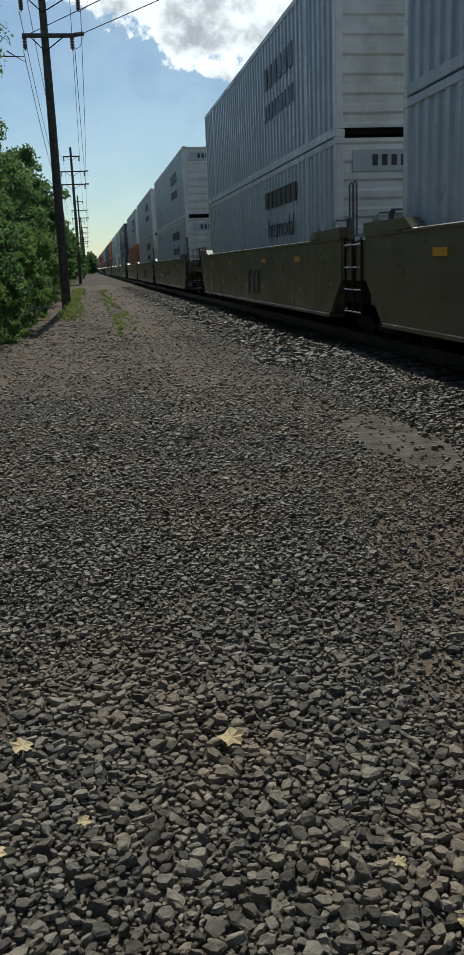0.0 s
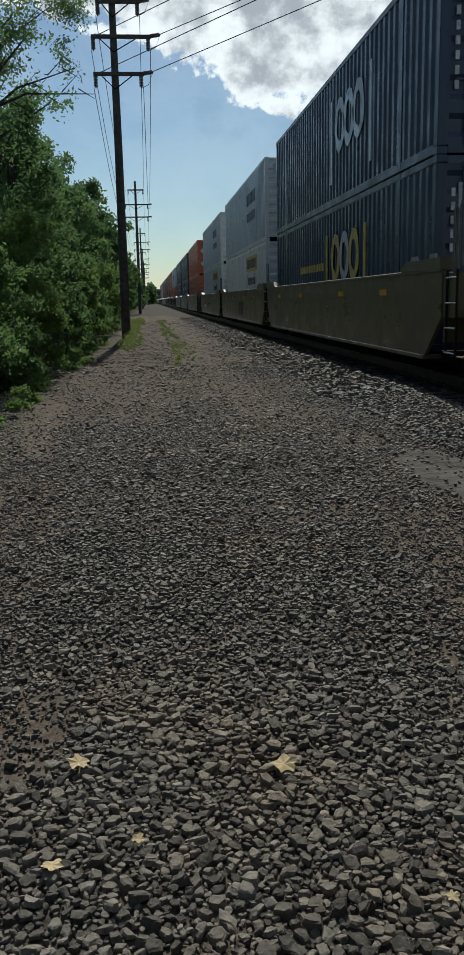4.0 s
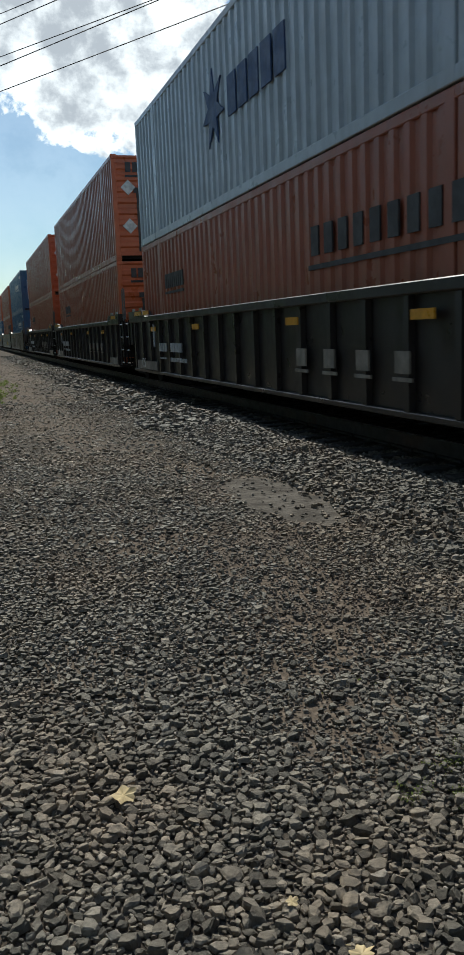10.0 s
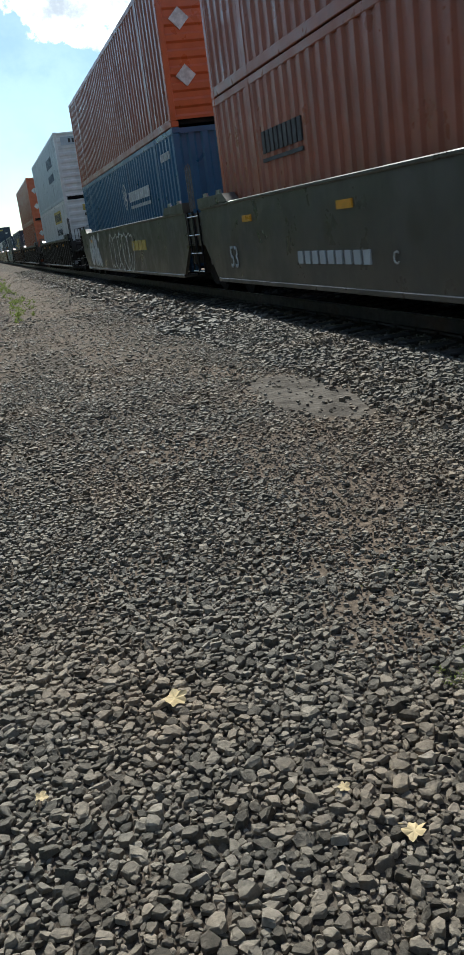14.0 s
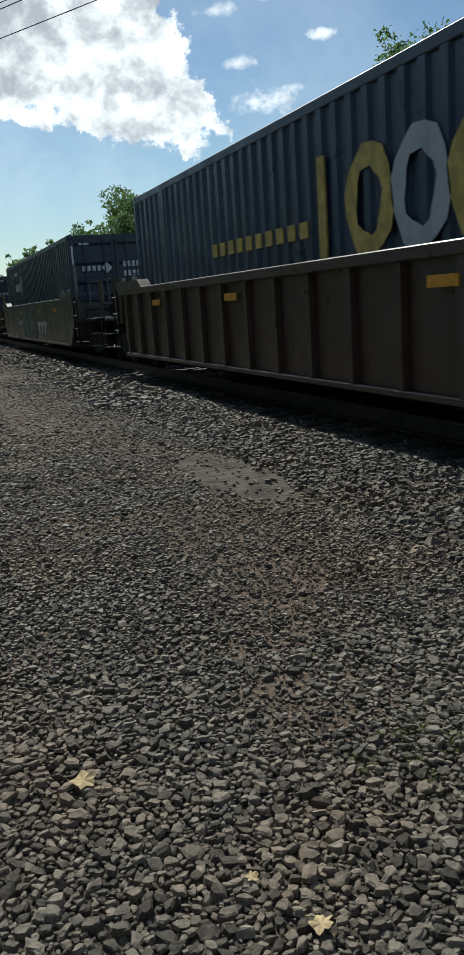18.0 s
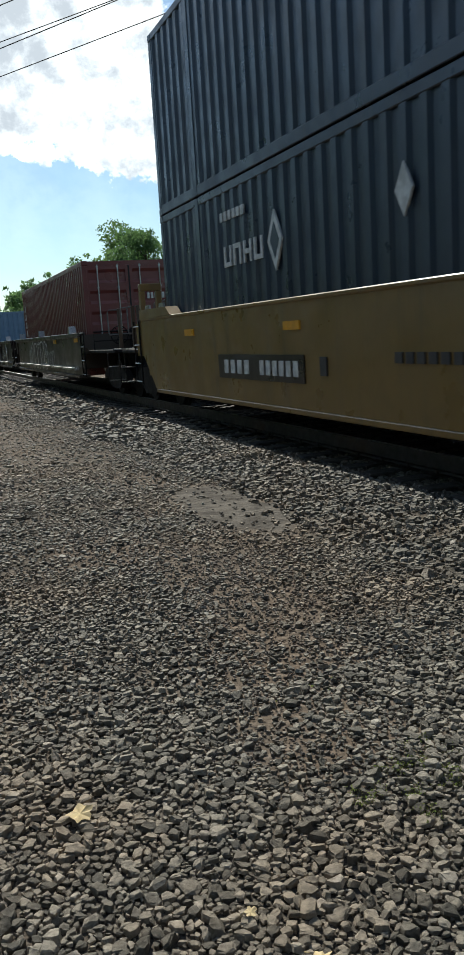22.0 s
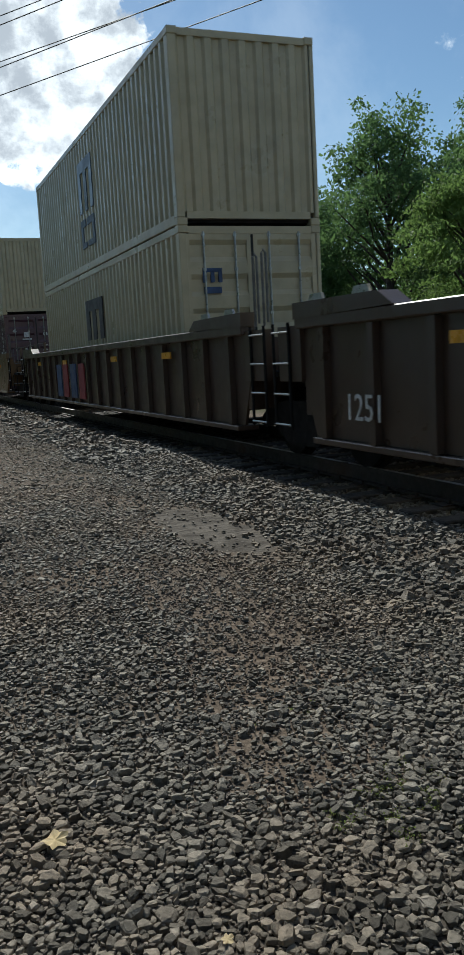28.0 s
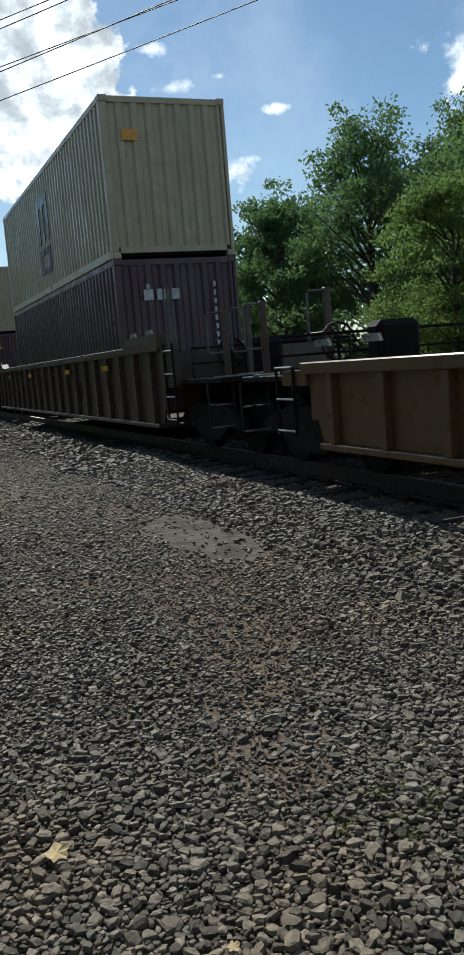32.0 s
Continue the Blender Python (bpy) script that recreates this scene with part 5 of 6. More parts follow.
    C("53", "orange", "rib", 163.2, 1, "orange container with white diamond placards", schn_end + dia)
    for s in (182.8, 201.9):
        C("53", "navy", "rib", s, 0, "navy container with a blue curved arrow mark", prime + dia2)
        C("53", "navy", "rib", s, 1, "dark navy container stacked on its like", prime[:1] + prime[2:] + dia2)
    C("53", "rust_orange", "rib", 225.2, 0, OR, schn + schn_end, "orange")
    C("53", "silver", "wall", 225.2, 1, "pale grey corrugated container with rust-streaked end", swift + swift_end, "silver")
    for s in (245.0, 264.3):
        C("53", "rust_orange", "rib", s, 0, OR, schn[:2] + schn_end, "orange")
        C("53", "rust_orange", "rib", s, 1, "faded orange container stacked on its like", schn_end + dia, "orange")
    C("53", "blue", "wall", 287.5, 0, "blue corrugated container with white lettering", robin + robin_end)
    C("53", "blue", "wall", 287.5, 1, "blue corrugated container stacked on its like", robin + robin_end)
    C("53", "rust_orange", "rib", 307.0, 0, "orange-red container with ribbed end", schn + schn_end + [mk_shape(DIAMOND, "silver", -0.55, 1.5, 0.28, "placard", True)], "orange")
    C("53", "rust_orange", "rib", 307.0, 1, "orange-red container stacked on its like", schn_end, "orange")
    C("53", "blue", "wall", 326.4, 0, "bright blue corrugated container with white mark", robin)
    C("53", "rust_orange", "rib", 326.4, 1, "faded orange container with diamond placards", dia, "orange")
    C("53", "white", "rib", 349.9, 0, "white container with yellow sign on its ribbed end", hunt_low + hunt_end_y)
    C("53", "silver", "rib", 349.9, 1, "silver-sided container with a white ribbed end", hunt + hunt_end, "white")
    C("53", "rust_orange", "rib", 373.4, 0, OR, dia, "orange")
    C("53", "rust_orange", "rib", 373.4, 1, "orange container with white diamond placards", dia, "orange")
    C("53", "navy", "door", 396.6, 0, "single navy container with big yellow letters", csx + csx_end)
    C("53", "black_blue", "door", 420.3, 0, "blue-black container with white edges", umax + umax_end)
    C("53", "black_blue", "door", 443.8, 0, "blue-black container with white diamond mark", umax_at(-4.5) + umax_end)
    C("53", "white", "door", 463.2, 0, "white container with dark blue letters", [mk_ring(5.1, 1.88, 0.33, 0.4, "mark_blue"), mk_ring(4.3, 1.88, 0.33, 0.4, "mark_blue"), mk_ring(3.5, 1.88, 0.33, 0.4, "mark_blue"), mk_bars(blocks(3.2, 1.28, 6, 0.28, 0.14, 0.1), "mark_blue"), mk_words("53", 0.62, "mark_black", 7.1, 1.9), mk_bars([(-0.75 + i * 0.32, -0.5 + i * 0.32, 1.8, 2.15) for i in range(3)] + [(-0.75, 0.3, 1.6, 1.7)], "mark_blue", "lettering", True)])
    C("53", "black_blue", "door", 482.5, 0, "blue-black container with white diamond marks", umax_low + umax_end)
    C("53", "black_blue", "door", 482.5, 1, "blue-black container with faded yellow mark", [mk_bars([(-3.2, -0.4, 0.9, 2.2)], "grey_car", "logo"), mk_bars([(-0.85, -0.1, 2.25, 2.5)], "mark_yellow", "placard", True), mk_bars([(0.3, 0.7, 1.7, 1.9)], "mark_white", "placard", True)])
    C("40", "red", "door", 506.3, 0, "single red-brown corrugated container", script + [mk_bars([(0.45 + i * 0.1, 0.51 + i * 0.1, 1.9, 2.05) for i in range(6)], "mark_white", "lettering", True)])
    C("40", "sky_blue", "wall", 537.2, 0, "pale blue container with black block letters and a star", maersk + corner_marks)
    C("40", "sky_blue", "wall", 568.1, 0, "pale blue container with a white star panel", maersk + corner_marks)
    C("40", "purple", "wall", 590.6, 0, "maroon corrugated container in a brown well car", code_end)
    C("40", "tan", "door", 590.6, 1, "tan container stacked on a maroon one", msc2)
    C("40", "tan", "door", 609.1, 0, "tan corrugated container with a dark logo", msc_low + msc_end)
    C("40", "tan", "wall", 609.1, 1, "tan corrugated container with a faded blue logo", msc2)
    C("40", "tan", "door", 628.9, 0, "tan container with door end and dark logo", msc_low + msc_end)
    C("40", "tan", "wall", 628.9, 1, "tan container with plain corrugated end", msc2)
    C("40", "purple", "door", 650.6, 0, "maroon container with locking bars on its doors", script + code_side + triton_end)
    C("40", "tan", "wall", 650.6, 1, "tan container stacked on a maroon one", msc2)
    C("40", "purple", "wall", 672.4, 0, "maroon container with a small house-shaped sign", beacon + code_end)
    C("40", "tan", "door", 672.4, 1, "tan container with white locking bars", msc2 + msc_end)
    C("40", "purple", "wall", 696.1, 0, "maroon container with a blue and yellow sign", beacon + code_end)
    C("40", "tan", "door", 696.1, 1, "tan container with stained doors", msc2 + msc_end)
    C("40", "purple", "wall", 719.7, 0, "maroon container with white letters on its end", tex_end)
    C("40", "tan", "wall", 719.7, 1, "tan container with an orange patch on its end", msc2 + [mk_bars([(-0.85, -0.55, 2.1, 2.3)], "reflector", "placard", True)])
    C("40", "purple", "wall", 743.3, 0, "maroon corrugated container low in a well car", code_end)
    C("40", "tan", "wall", 743.3, 1, "tan corrugated container stacked on a maroon one", msc2)

    def plate_at(y, z=0.70):
        return [mk_bars([(y, y + 2.8, z, z + 0.32)], "black_car", "number_board"), mk_over([(y + 1.65 + i * 0.25, y + 1.81 + i * 0.25, z + 0.07, z + 0.25) for i in range(4)] + [(y + 0.15 + i * 0.2, y + 0.28 + i * 0.2, z + 0.07, z + 0.25) for i in range(6)], "mark_white")]
    plate = plate_at(2.1) + [mk_bars([(1.55, 1.7, 0.8, 1.0)] + blocks(-1.2, 0.95, 8, 0.12, 0.1, 0.06), "mark_black")]
    plate_b = plate_at(-4.4) + [mk_bars(blocks(0.6, 0.95, 8, 0.12, 0.1, 0.06) + blocks(0.6, 0.8, 6, 0.12, 0.08, 0.08), "mark_black")]
    load53 = [mk_words("53", 0.62, "mark_black", 7.6, 0.55)]
    spec = [mk_bars([(8.2, 9.0, 1.12, 1.36)], "black_car", "number_board"), mk_words("125 T", 0.22, "mark_white", 8.6, 1.24)]
    ttx = [mk_bars([(-2.1 + i * 0.64, -1.6 + i * 0.64, 1.02, 1.16) for i in range(3)] + [(-1.93 + i * 0.64, -1.77 + i * 0.64, 0.58, 1.02) for i in range(3)], "mark_black", "lettering")]
    ttx_w = [mk_bars([(-1.45 + i * 0.8, -0.83 + i * 0.8, 0.92, 1.05) for i in range(3)] + [(-1.22 + i * 0.8, -1.06 + i * 0.8, 0.62, 0.92) for i in range(3)], "mark_white", "lettering")]
    bn = [mk_bars([(y - 0.15, y + 0.15, 0.78, 1.0) for y in (-2.9, -3.8, -4.7, -5.6)] + [(y - 0.2, y + 0.2, 0.70, 0.74) for y in (-2.9, -3.8, -4.7, -5.6)], "mark_faded"), mk_words("125", 0.30, "mark_white", 7.4, 0.56), mk_bars(blocks(3.55, 0.86, 5, 0.15, 0.18, 0.05) + blocks(4.9, 0.86, 4, 0.14, 0.18, 0.05) + blocks(3.2, 0.66, 10, 0.08, 0.08, 0.06) + blocks(5.0, 0.70, 3, 0.16, 0.03, 0.03), "silver"), mk_bars(blocks(6.1, 0.95, 1, 0.1, 0.5, 0.1), "silver")]
    bn += [mk_bars([(5.9, 8.2, 0.42, 0.62), (-8.5, -7.2, 0.42, 0.60)], "mark_faded", "stencil_panel"), lambda t, hw, hl: mk_bars([(6.55, 7.15, 1.69, 1.78), (7.4, 8.2, 1.69, 1.78), (-8.6, -7.9, 1.69, 1.78)], "reflector", "reflector")(t, hw + 0.022, hl)]
    Y, BK, BR, GR = "yellow-brown well car with smooth dirty sides", "black well car with ribbed sides", "brown well car with ribbed sides and glinting top edge", "grimy grey well car with graffiti"

    def pack(style, colour, fronts, lw, label, marks, kinds="53", lead_end=11.72, trail_end=11.72, shift=0.0, low_top=None):
        mids = [f + DIM[kinds][1] / 2 + shift for f in fronts]
        for i, m in enumerate(mids):
            lead = (m - mids[i - 1]) / 2 if i else lead_end
            trail = (mids[i + 1] - m) / 2 if i < len(mids) - 1 else trail_end
            well_car(style, colour, m, lw, lead, trail, label, i > 0, i < len(mids) - 1, marks[i % len(marks)], low_top is None, low_top)

    pack("A", "olive_car", (-4.3,), 8.6, Y, (refl,))
    pack("A", "olive_car", (15.1,), 8.6, Y, (refl + ttx,))
    pack("A", "olive_car", (38.6, 58.1, 77.3), 8.6, Y, (refl + plate, refl + ttx, refl + plate))
    pack("A", "olive_car", (101.1, 120.1, 139.6), 8.6, Y, (refl, refl + ttx, refl + plate))
    pack("A", "grey_car", (163.2, 182.8, 201.9), 8.6, "grimy grey-brown well car with smooth sides", (refl + [mk_words("53", 0.2, "mark_white", -4.3, 0.79), mk_bars(blocks(-4.9, 0.72, 2, 0.1, 0.15, 0.05), "mark_white")], refl + ttx_w, refl + plate))
    pack("B", "black_car", (225.2, 245.0, 264.3), 8.6, BK, (refl + bn,))
    pack("A", "grey_car", (287.5, 307.0, 326.4), 8.6, GR, ([mk_fat(3.0, 1.0, 4.8, 1.05, (1, 3, 0, 2), "mark_faded", "brown_car", 0.06), mk_fat(-3.1, 1.0, 4.8, 1.1, (2, 0, 1), "mark_faded", "brown_car", 0.06), mk_scrawl(0.1, 0.7, 0.8, 0.4, 6, "mark_white", 0.02)] + refl[2:], refl + [mk_scrawl(-5.85, 0.85, 1.7, 0.8, 5, "mark_white", 0.025), mk_bars(blocks(-4.4, 0.62, 4, 0.42, 0.28, 0.1), "mark_yellow"), mk_bars(blocks(1.8, 0.68, 9, 0.18, 0.16, 0.08), "silver"), mk_words("C", 0.2, "mark_white", 1.17, 0.75), mk_words("53", 0.5, "silver", 7.1, 0.75), mk_words("53", 0.18, "silver", -6.9, 1.32)], [mk_wild(5.7, 0.98, 3.0, 1.05, "mark_white"), mk_bubbles(-0.4, 0.95, 4.4, 1.1, 5, 9, "", "mark_white", 0.045), mk_bars(blocks(-4.4, 0.95, 4, 0.42, 0.25, 0.1), "mark_yellow")] + refl[3:]))
    pack("B", "black_car", (349.9,), 8.6, BK, (refl,))
    pack("B", "black_car", (373.4,), 8.6, BK, (refl,))
    pack("B", "brown_car", (396.6,), 8.6, BR, (refl,))
    pack("A", "grey_car", (420.3,), 8.6, "grimy well car with green graffiti", ([mk_wild(1.25, 0.95, 1.9, 1.05, "mark_green", "mark_faded", 0.03), mk_wild(-0.65, 0.95, 1.9, 1.05, "mark_green", "mark_faded", 0.03), mk_bars(blocks(2.2, 0.9, 4, 0.18, 0.16, 0.12), "silver")] + [mk_bars([(-4.0 + i * 0.68, -3.45 + i * 0.68, 0.88, 1.02) for i in range(3)] + [(-3.8 + i * 0.68, -3.64 + i * 0.68, 0.64, 0.88) for i in range(3)], "mark_white", "lettering")] + refl,))
    pack("A", "yellow_car", (443.8, 463.2, 482.5), 8.6, "dull yellow well car with smooth sides and dark number board", (refl + plate_b + load53 + spec + [mk_end_frames], refl + ttx + load53 + spec + [mk_end_frames], refl + plate + [mk_end_frames]))
    # five-unit car with short wells
    mids = [506.3 + 6.096 + 15.46 * i for i in range(5)]
    art = ([mk_bubbles(0.7, 0.95, 3.6, 0.9, 5, 31, "", "mark_white", 0.035), mk_scrawl(-1.6, 0.85, 1.6, 0.5, 36, "mark_white", 0.03), mk_scrawl(2.9, 0.9, 0.6, 0.5, 37, "mark_white", 0.03)] + refl[:2], [mk_fat(1.4, 1.0, 7.2, 1.0, (1, 0, 2, 0, 0, 1, 3, 1, 0), "mark_pale", "black_car", 0.03), mk_shape(DIAMOND2, "mark_white", -4.35, 0.98, 0.56, "graffiti"), mk_shape(DIAMOND2, "black_car", -4.35, 0.98, 0.42, "graffiti", False, 0.004), mk_scrawl(-3.1, 1.0, 0.9, 0.8, 33, "mark_white", 0.025), mk_scrawl(5.85, 1.1, 0.7, 0.2, 39, "mark_white", 0.02), mk_scrawl(5.85, 0.85, 0.8, 0.2, 40, "mark_white", 0.02)], [mk_scrawl(-3.55, 1.1, 1.9, 0.42, 34, "mark_white", 0.028), mk_scrawl(2.3, 0.85, 0.65, 0.3, 38, "mark_white", 0.022), mk_words("2018", 0.34, "silver", -5.0, 1.2)] + refl[:1], [mk_bubbles(-4.9, 0.95, 1.0, 1.05, 1, 35, "", "silver", 0.03), mk_words("WELL LD LMT 124,700", 0.13, "silver", -0.8, 1.46), mk_bars([(-1.24, -0.77, 1.17, 1.29), (1.0, 1.3, 1.17, 1.27)], "reflector", "reflector")] + refl[:2], refl[:2])
    for i, m in enumerate(mids):
        well_car("C", ("dark_car", "black_car", "dark_car", "black_car", "dark_car")[i], m, 5.95, 7.73 if i else 10.1, 7.73 if i < 4 else 10.75, "black well car with steel steps along its sill" + (", empty" if i in (1, 3) else ""), i > 0, i < 4, art[i])
    f = (590.6, 609.1, 628.9)
    pack("B", "brown_car", f, 8.7, BR, (refl, refl + [mk_scrawl(-3.5, 1.0, 1.2, 0.8, 41, "silver", 0.025), mk_words("1251", 0.36, "mark_white", 7.75, 0.74)], refl + [mk_bars([(1.1, 1.75, 0.5, 1.3), (2.9, 3.5, 0.5, 1.3)], "mark_blue", "graffiti"), mk_bars([(2.1, 2.7, 0.5, 1.3), (0.2, 0.8, 0.5, 1.3)], "mark_red", "graffiti"), mk_scrawl(2.4, 0.9, 0.5, 0.45, 42, "silver", 0.04), mk_scrawl(0.5, 0.9, 0.5, 0.45, 43, "silver", 0.04)]), "40", 11.72, 11.9)
    pack("A", "ochre_car", (650.6,), 7.85, "orange-brown well car with smooth sides", (refl + plate_at(2.0, 0.97),), "40", 10.0, 10.1)
    pack("A", "ochre_car", (672.4,), 8.9, "orange-brown well car with smooth sides", (low_refl + plate_at(2.0, 0.62) + [mk_bars([(-2.4, -1.3, 0.95, 1.08), (-2.0, -1.7, 0.65, 0.95)], "mark_white")],), "40", 11.5, 12.3, 0.0, 1.26)
    pack("B", "ochre_car", (696.1,), 8.9, "low ochre-yellow well car with ribbed sides", (low_refl + [mk_scrawl(-1.5, 0.75, 1.4, 0.4, 44, "silver", 0.04)],), "40", 11.8, 11.6, 0.4, 1.20)
    pack("B", "brown_car", (719.7,), 8.9, BR, (refl,), "40", 11.8, 11.6, 0.2)
    pack("B", "brown_car", (743.3,), 8.9, BR, (refl,), "40", 11.8, 11.6, 0.2)


# ---- poles and wires ----
def insulator(thing, x, y, z, down=True):
    bm = bmesh.new()
    s = -1 if down else 1
    for i in range(4):
        tube(bm, [(x, y, z + s * (0.02 + 0.10 * i)), (x, y, z + s * (0.08 + 0.10 * i))], 0.085, 10)
    tube(bm, [(x, y, z), (x, y, z + s * 0.45)], 0.03, 6)
    part("insulator", bm, M["porcelain"], thing)


def utility_pole(x, y, height, arms, label):
    p = tagged(new("utility_pole"), label, "utility pole", group="utility poles along the track")
    part("pole", tube(bmesh.new(), [(0, 0, -0.5), (0.02, 0, height * 0.5), (0, 0, height)], [0.19, 0.16, 0.12], 12), M["pole"], p)
    for z, x0, x1 in arms:
        part("crossarm", boxes((x0, x1, -0.20, -0.08, z - 0.07, z + 0.07), bevel=0.012), M["pole"], p)
        bm = bmesh.new()
        for sx in (x0 * 0.6, x1 * 0.6):
            tube(bm, [(0, -0.14, z - 0.55), (sx, -0.14, z - 0.08)], 0.022)
        part("brace", bm, M["steel"], p)
        for xx in (x0 + 0.08, x1 - 0.08):
            insulator(p, xx, -0.14, z - 0.07)
        if x1 > 1.0:
            bm = bmesh.new()
            for i in range(4):
                tube(bm, [(x1 + 0.02 + 0.09 * i, -0.16 - 0.05 * i, z + 0.02), (x1 + 0.075 + 0.09 * i, -0.19 - 0.05 * i, z + 0.02)], 0.08, 10)
            tube(bm, [(x1 - 0.05, -0.14, z + 0.02), (x1 + 0.40, -0.37, z + 0.02)], 0.025, 6)
            part("strain_insulator", bm, M["porcelain"], p)
            part("jumper_wire", tube(bmesh.new(), [(x1 + 0.38, -0.36, z), (x1 + 0.2, -0.3, z - 0.42), (x1 - 0.08, -0.14, z - 0.52)], 0.012, 5), M["wire"], p)
    p.location = (x, y, 0)
    return p


def cable(name, a, b, sag, parent, r=0.016):
    a, b = Vector(a), Vector(b)
    pts = []
    for i in range(25):
        f = i / 24
        q = a.lerp(b, f)
        q.z -= sag * 4 * f * (1 - f)
        pts.append(q)
    part(name, tube(bmesh.new(), pts, r, 5, True), M["wire"], parent)


def build_poles():
    px, py = -0.97, 36.4
    arms1 = ((12.72, -0.62, 1.05), (11.48, -0.85, 1.42), (10.14, -0.82, 1.10))
    utility_pole(px, py, 14.0, arms1, "tall dark timber utility pole with three crossarms")
    ys = [py, 105.5, 172.0, 240.0, 310.0, 380.0]
    arms2 = ((14.1, -0.9, 0.95), (12.47, -1.3, 1.45), (11.07, -1.33, 1.42))
    for y in ys[1:]:
        utility_pole(-1.0, y, 15.1, arms2, "tall dark timber utility pole beside the lane")
    line = tagged(new("power_line"), "dark overhead wires strung from pole to pole", "wires", kind="structure")
    for a, b in zip(arms1, arms2):
        for k in (1, 2):
            cable("wire", (px + a[k], py - 0.14, a[0] - 0.5), (-1.0 + b[k], ys[1] - 0.14, b[0] - 0.5), 1.5, line, 0.014)
            for y0, y1 in zip(ys[1:], ys[2:]):
                cable("wire", (-1.0 + b[k], y0 - 0.14, b[0] - 0.5), (-1.0 + b[k], y1 - 0.14, b[0] - 0.5), 1.6, line, 0.014)
    # the span that swings over the track
    ends = tuple((20.0, 4.1, z) for z in (10.5, 11.3, 10.65, 11.9, 11.75, 12.4))
    k = 0
    for z, x0, x1 in arms1[::-1]:
        for xx in (x1, x0):
            cable("wire", (px + xx, py - 0.14, z - 0.06), ends[k], 0.05, line, 0.016)
            k += 1


# ---- plants ----
def leaves(name, mat, parent, clumps, count, size, rng, label="", squash=0.8):
    """A crown of many small leaf blades gathered round clump centres (x, y, z, radius)."""
    c = np.array(clumps)
    wgt = c[:, 3] ** 2
    idx = rng.choice(len(c), count, p=wgt / wgt.sum())
    d = rng.normal(size=(count, 3))
    d /= np.linalg.norm(d, axis=1, keepdims=True)
    rad = c[idx, 3] * np.clip(rng.normal(0.72, 0.24, count), 0.1, 1.2)
    p = c[idx, :3] + d * rad[:, None] * np.array([1, 1, squash])
    u = rng.normal(size=(count, 3)) + d * 0.6 + np.array([0, 0, -0.25])
    u /= np.linalg.norm(u, axis=1, keepdims=True)
    w = np.cross(u, rng.normal(size=(count, 3)))
    w /= np.linalg.norm(w, axis=1, keepdims=True)
    s = size * rng.uniform(0.6, 1.5, count)[:, None]
    bend = np.cross(u, w) * s * 0.18
    v = np.stack([p - u * s * 0.6, p + w * s * 0.34 + bend, p + u * s * 0.7, p - w * s * 0.34 + bend], 1)
    me = bpy.data.meshes.new(name)
    me.vertices.add(count * 4), me.loops.add(count * 4), me.polygons.add(count)
    me.vertices.foreach_set("co", v.ravel())
    me.loops.foreach_set("vertex_index", np.arange(count * 4, dtype=np.int32))
    me.polygons.foreach_set("loop_start", np.arange(0, count * 4, 4, dtype=np.int32))
    me.update(calc_edges=True)
    me.shade_flat()
    return part(name, me, mat, parent, label)


def tree(x, y, height, spread, mat, seed, label, count=5000, size=0.16, base=0.25, name="tree", group="", z=0.0, gaps=0.8, flat=0.75):
    rng = np.random.default_rng(seed)
    t = tagged(new(name), label, "tree" if name == "tree" else "bush", group=group)
    t.location = (x, y, z)
    bm = bmesh.new()
    lean = rng.normal(0, 0.03, 2) * height
    top = (lean[0], lean[1], height * 0.82)
    r0 = 0.022 * height
    tube(bm, [(0, 0, -0.3), (lean[0] * 0.3, lean[1] * 0.3, height * 0.3), (lean[0] * 0.7, lean[1] * 0.7, height * 0.55), top], [r0, r0 * 0.75, r0 * 0.5, r0 * 0.12], 8)
    clumps = []
    n = int(16 + height * 2.4)
    for i in range(n):
        f = base + (1 - base) * (i + rng.uniform(0, 1)) / n
        ang = rng.uniform(0, 6.283)
        prof = math.sin(math.pi * min(1.0, (f - base) / (1 - base) * 0.82 + 0.16)) ** 0.7
        reach = spread * prof * rng.uniform(0.35, 0.92)
        c = (lean[0] * f + reach * math.cos(ang), lean[1] * f + reach * math.sin(ang), height * f * 0.96)
        st = (lean[0] * f * 0.6, lean[1] * f * 0.6, height * max(0.12, f - 0.22))
        mid = tuple((a + b) / 2 + rng.normal(0, 0.15) for a, b in zip(st, c))
        tube(bm, [st, mid, c], [r0 * 0.35, r0 * 0.22, r0 * 0.06], 5)
        clumps.append((*c, spread * rng.uniform(0.20, 0.34) * gaps))
        for k in range(4):
            q = rng.normal(0, spread * 0.19, 3)
            clumps.append((c[0] + q[0], c[1] + q[1], c[2] + q[2] * 0.7, spread * rng.uniform(0.10, 0.21) * gaps))
    part("trunk", bm, M["bark"], t, "dark rough bark")
    leaves("crown", M[mat], t, clumps, count, size, rng, squash=flat)
    return t


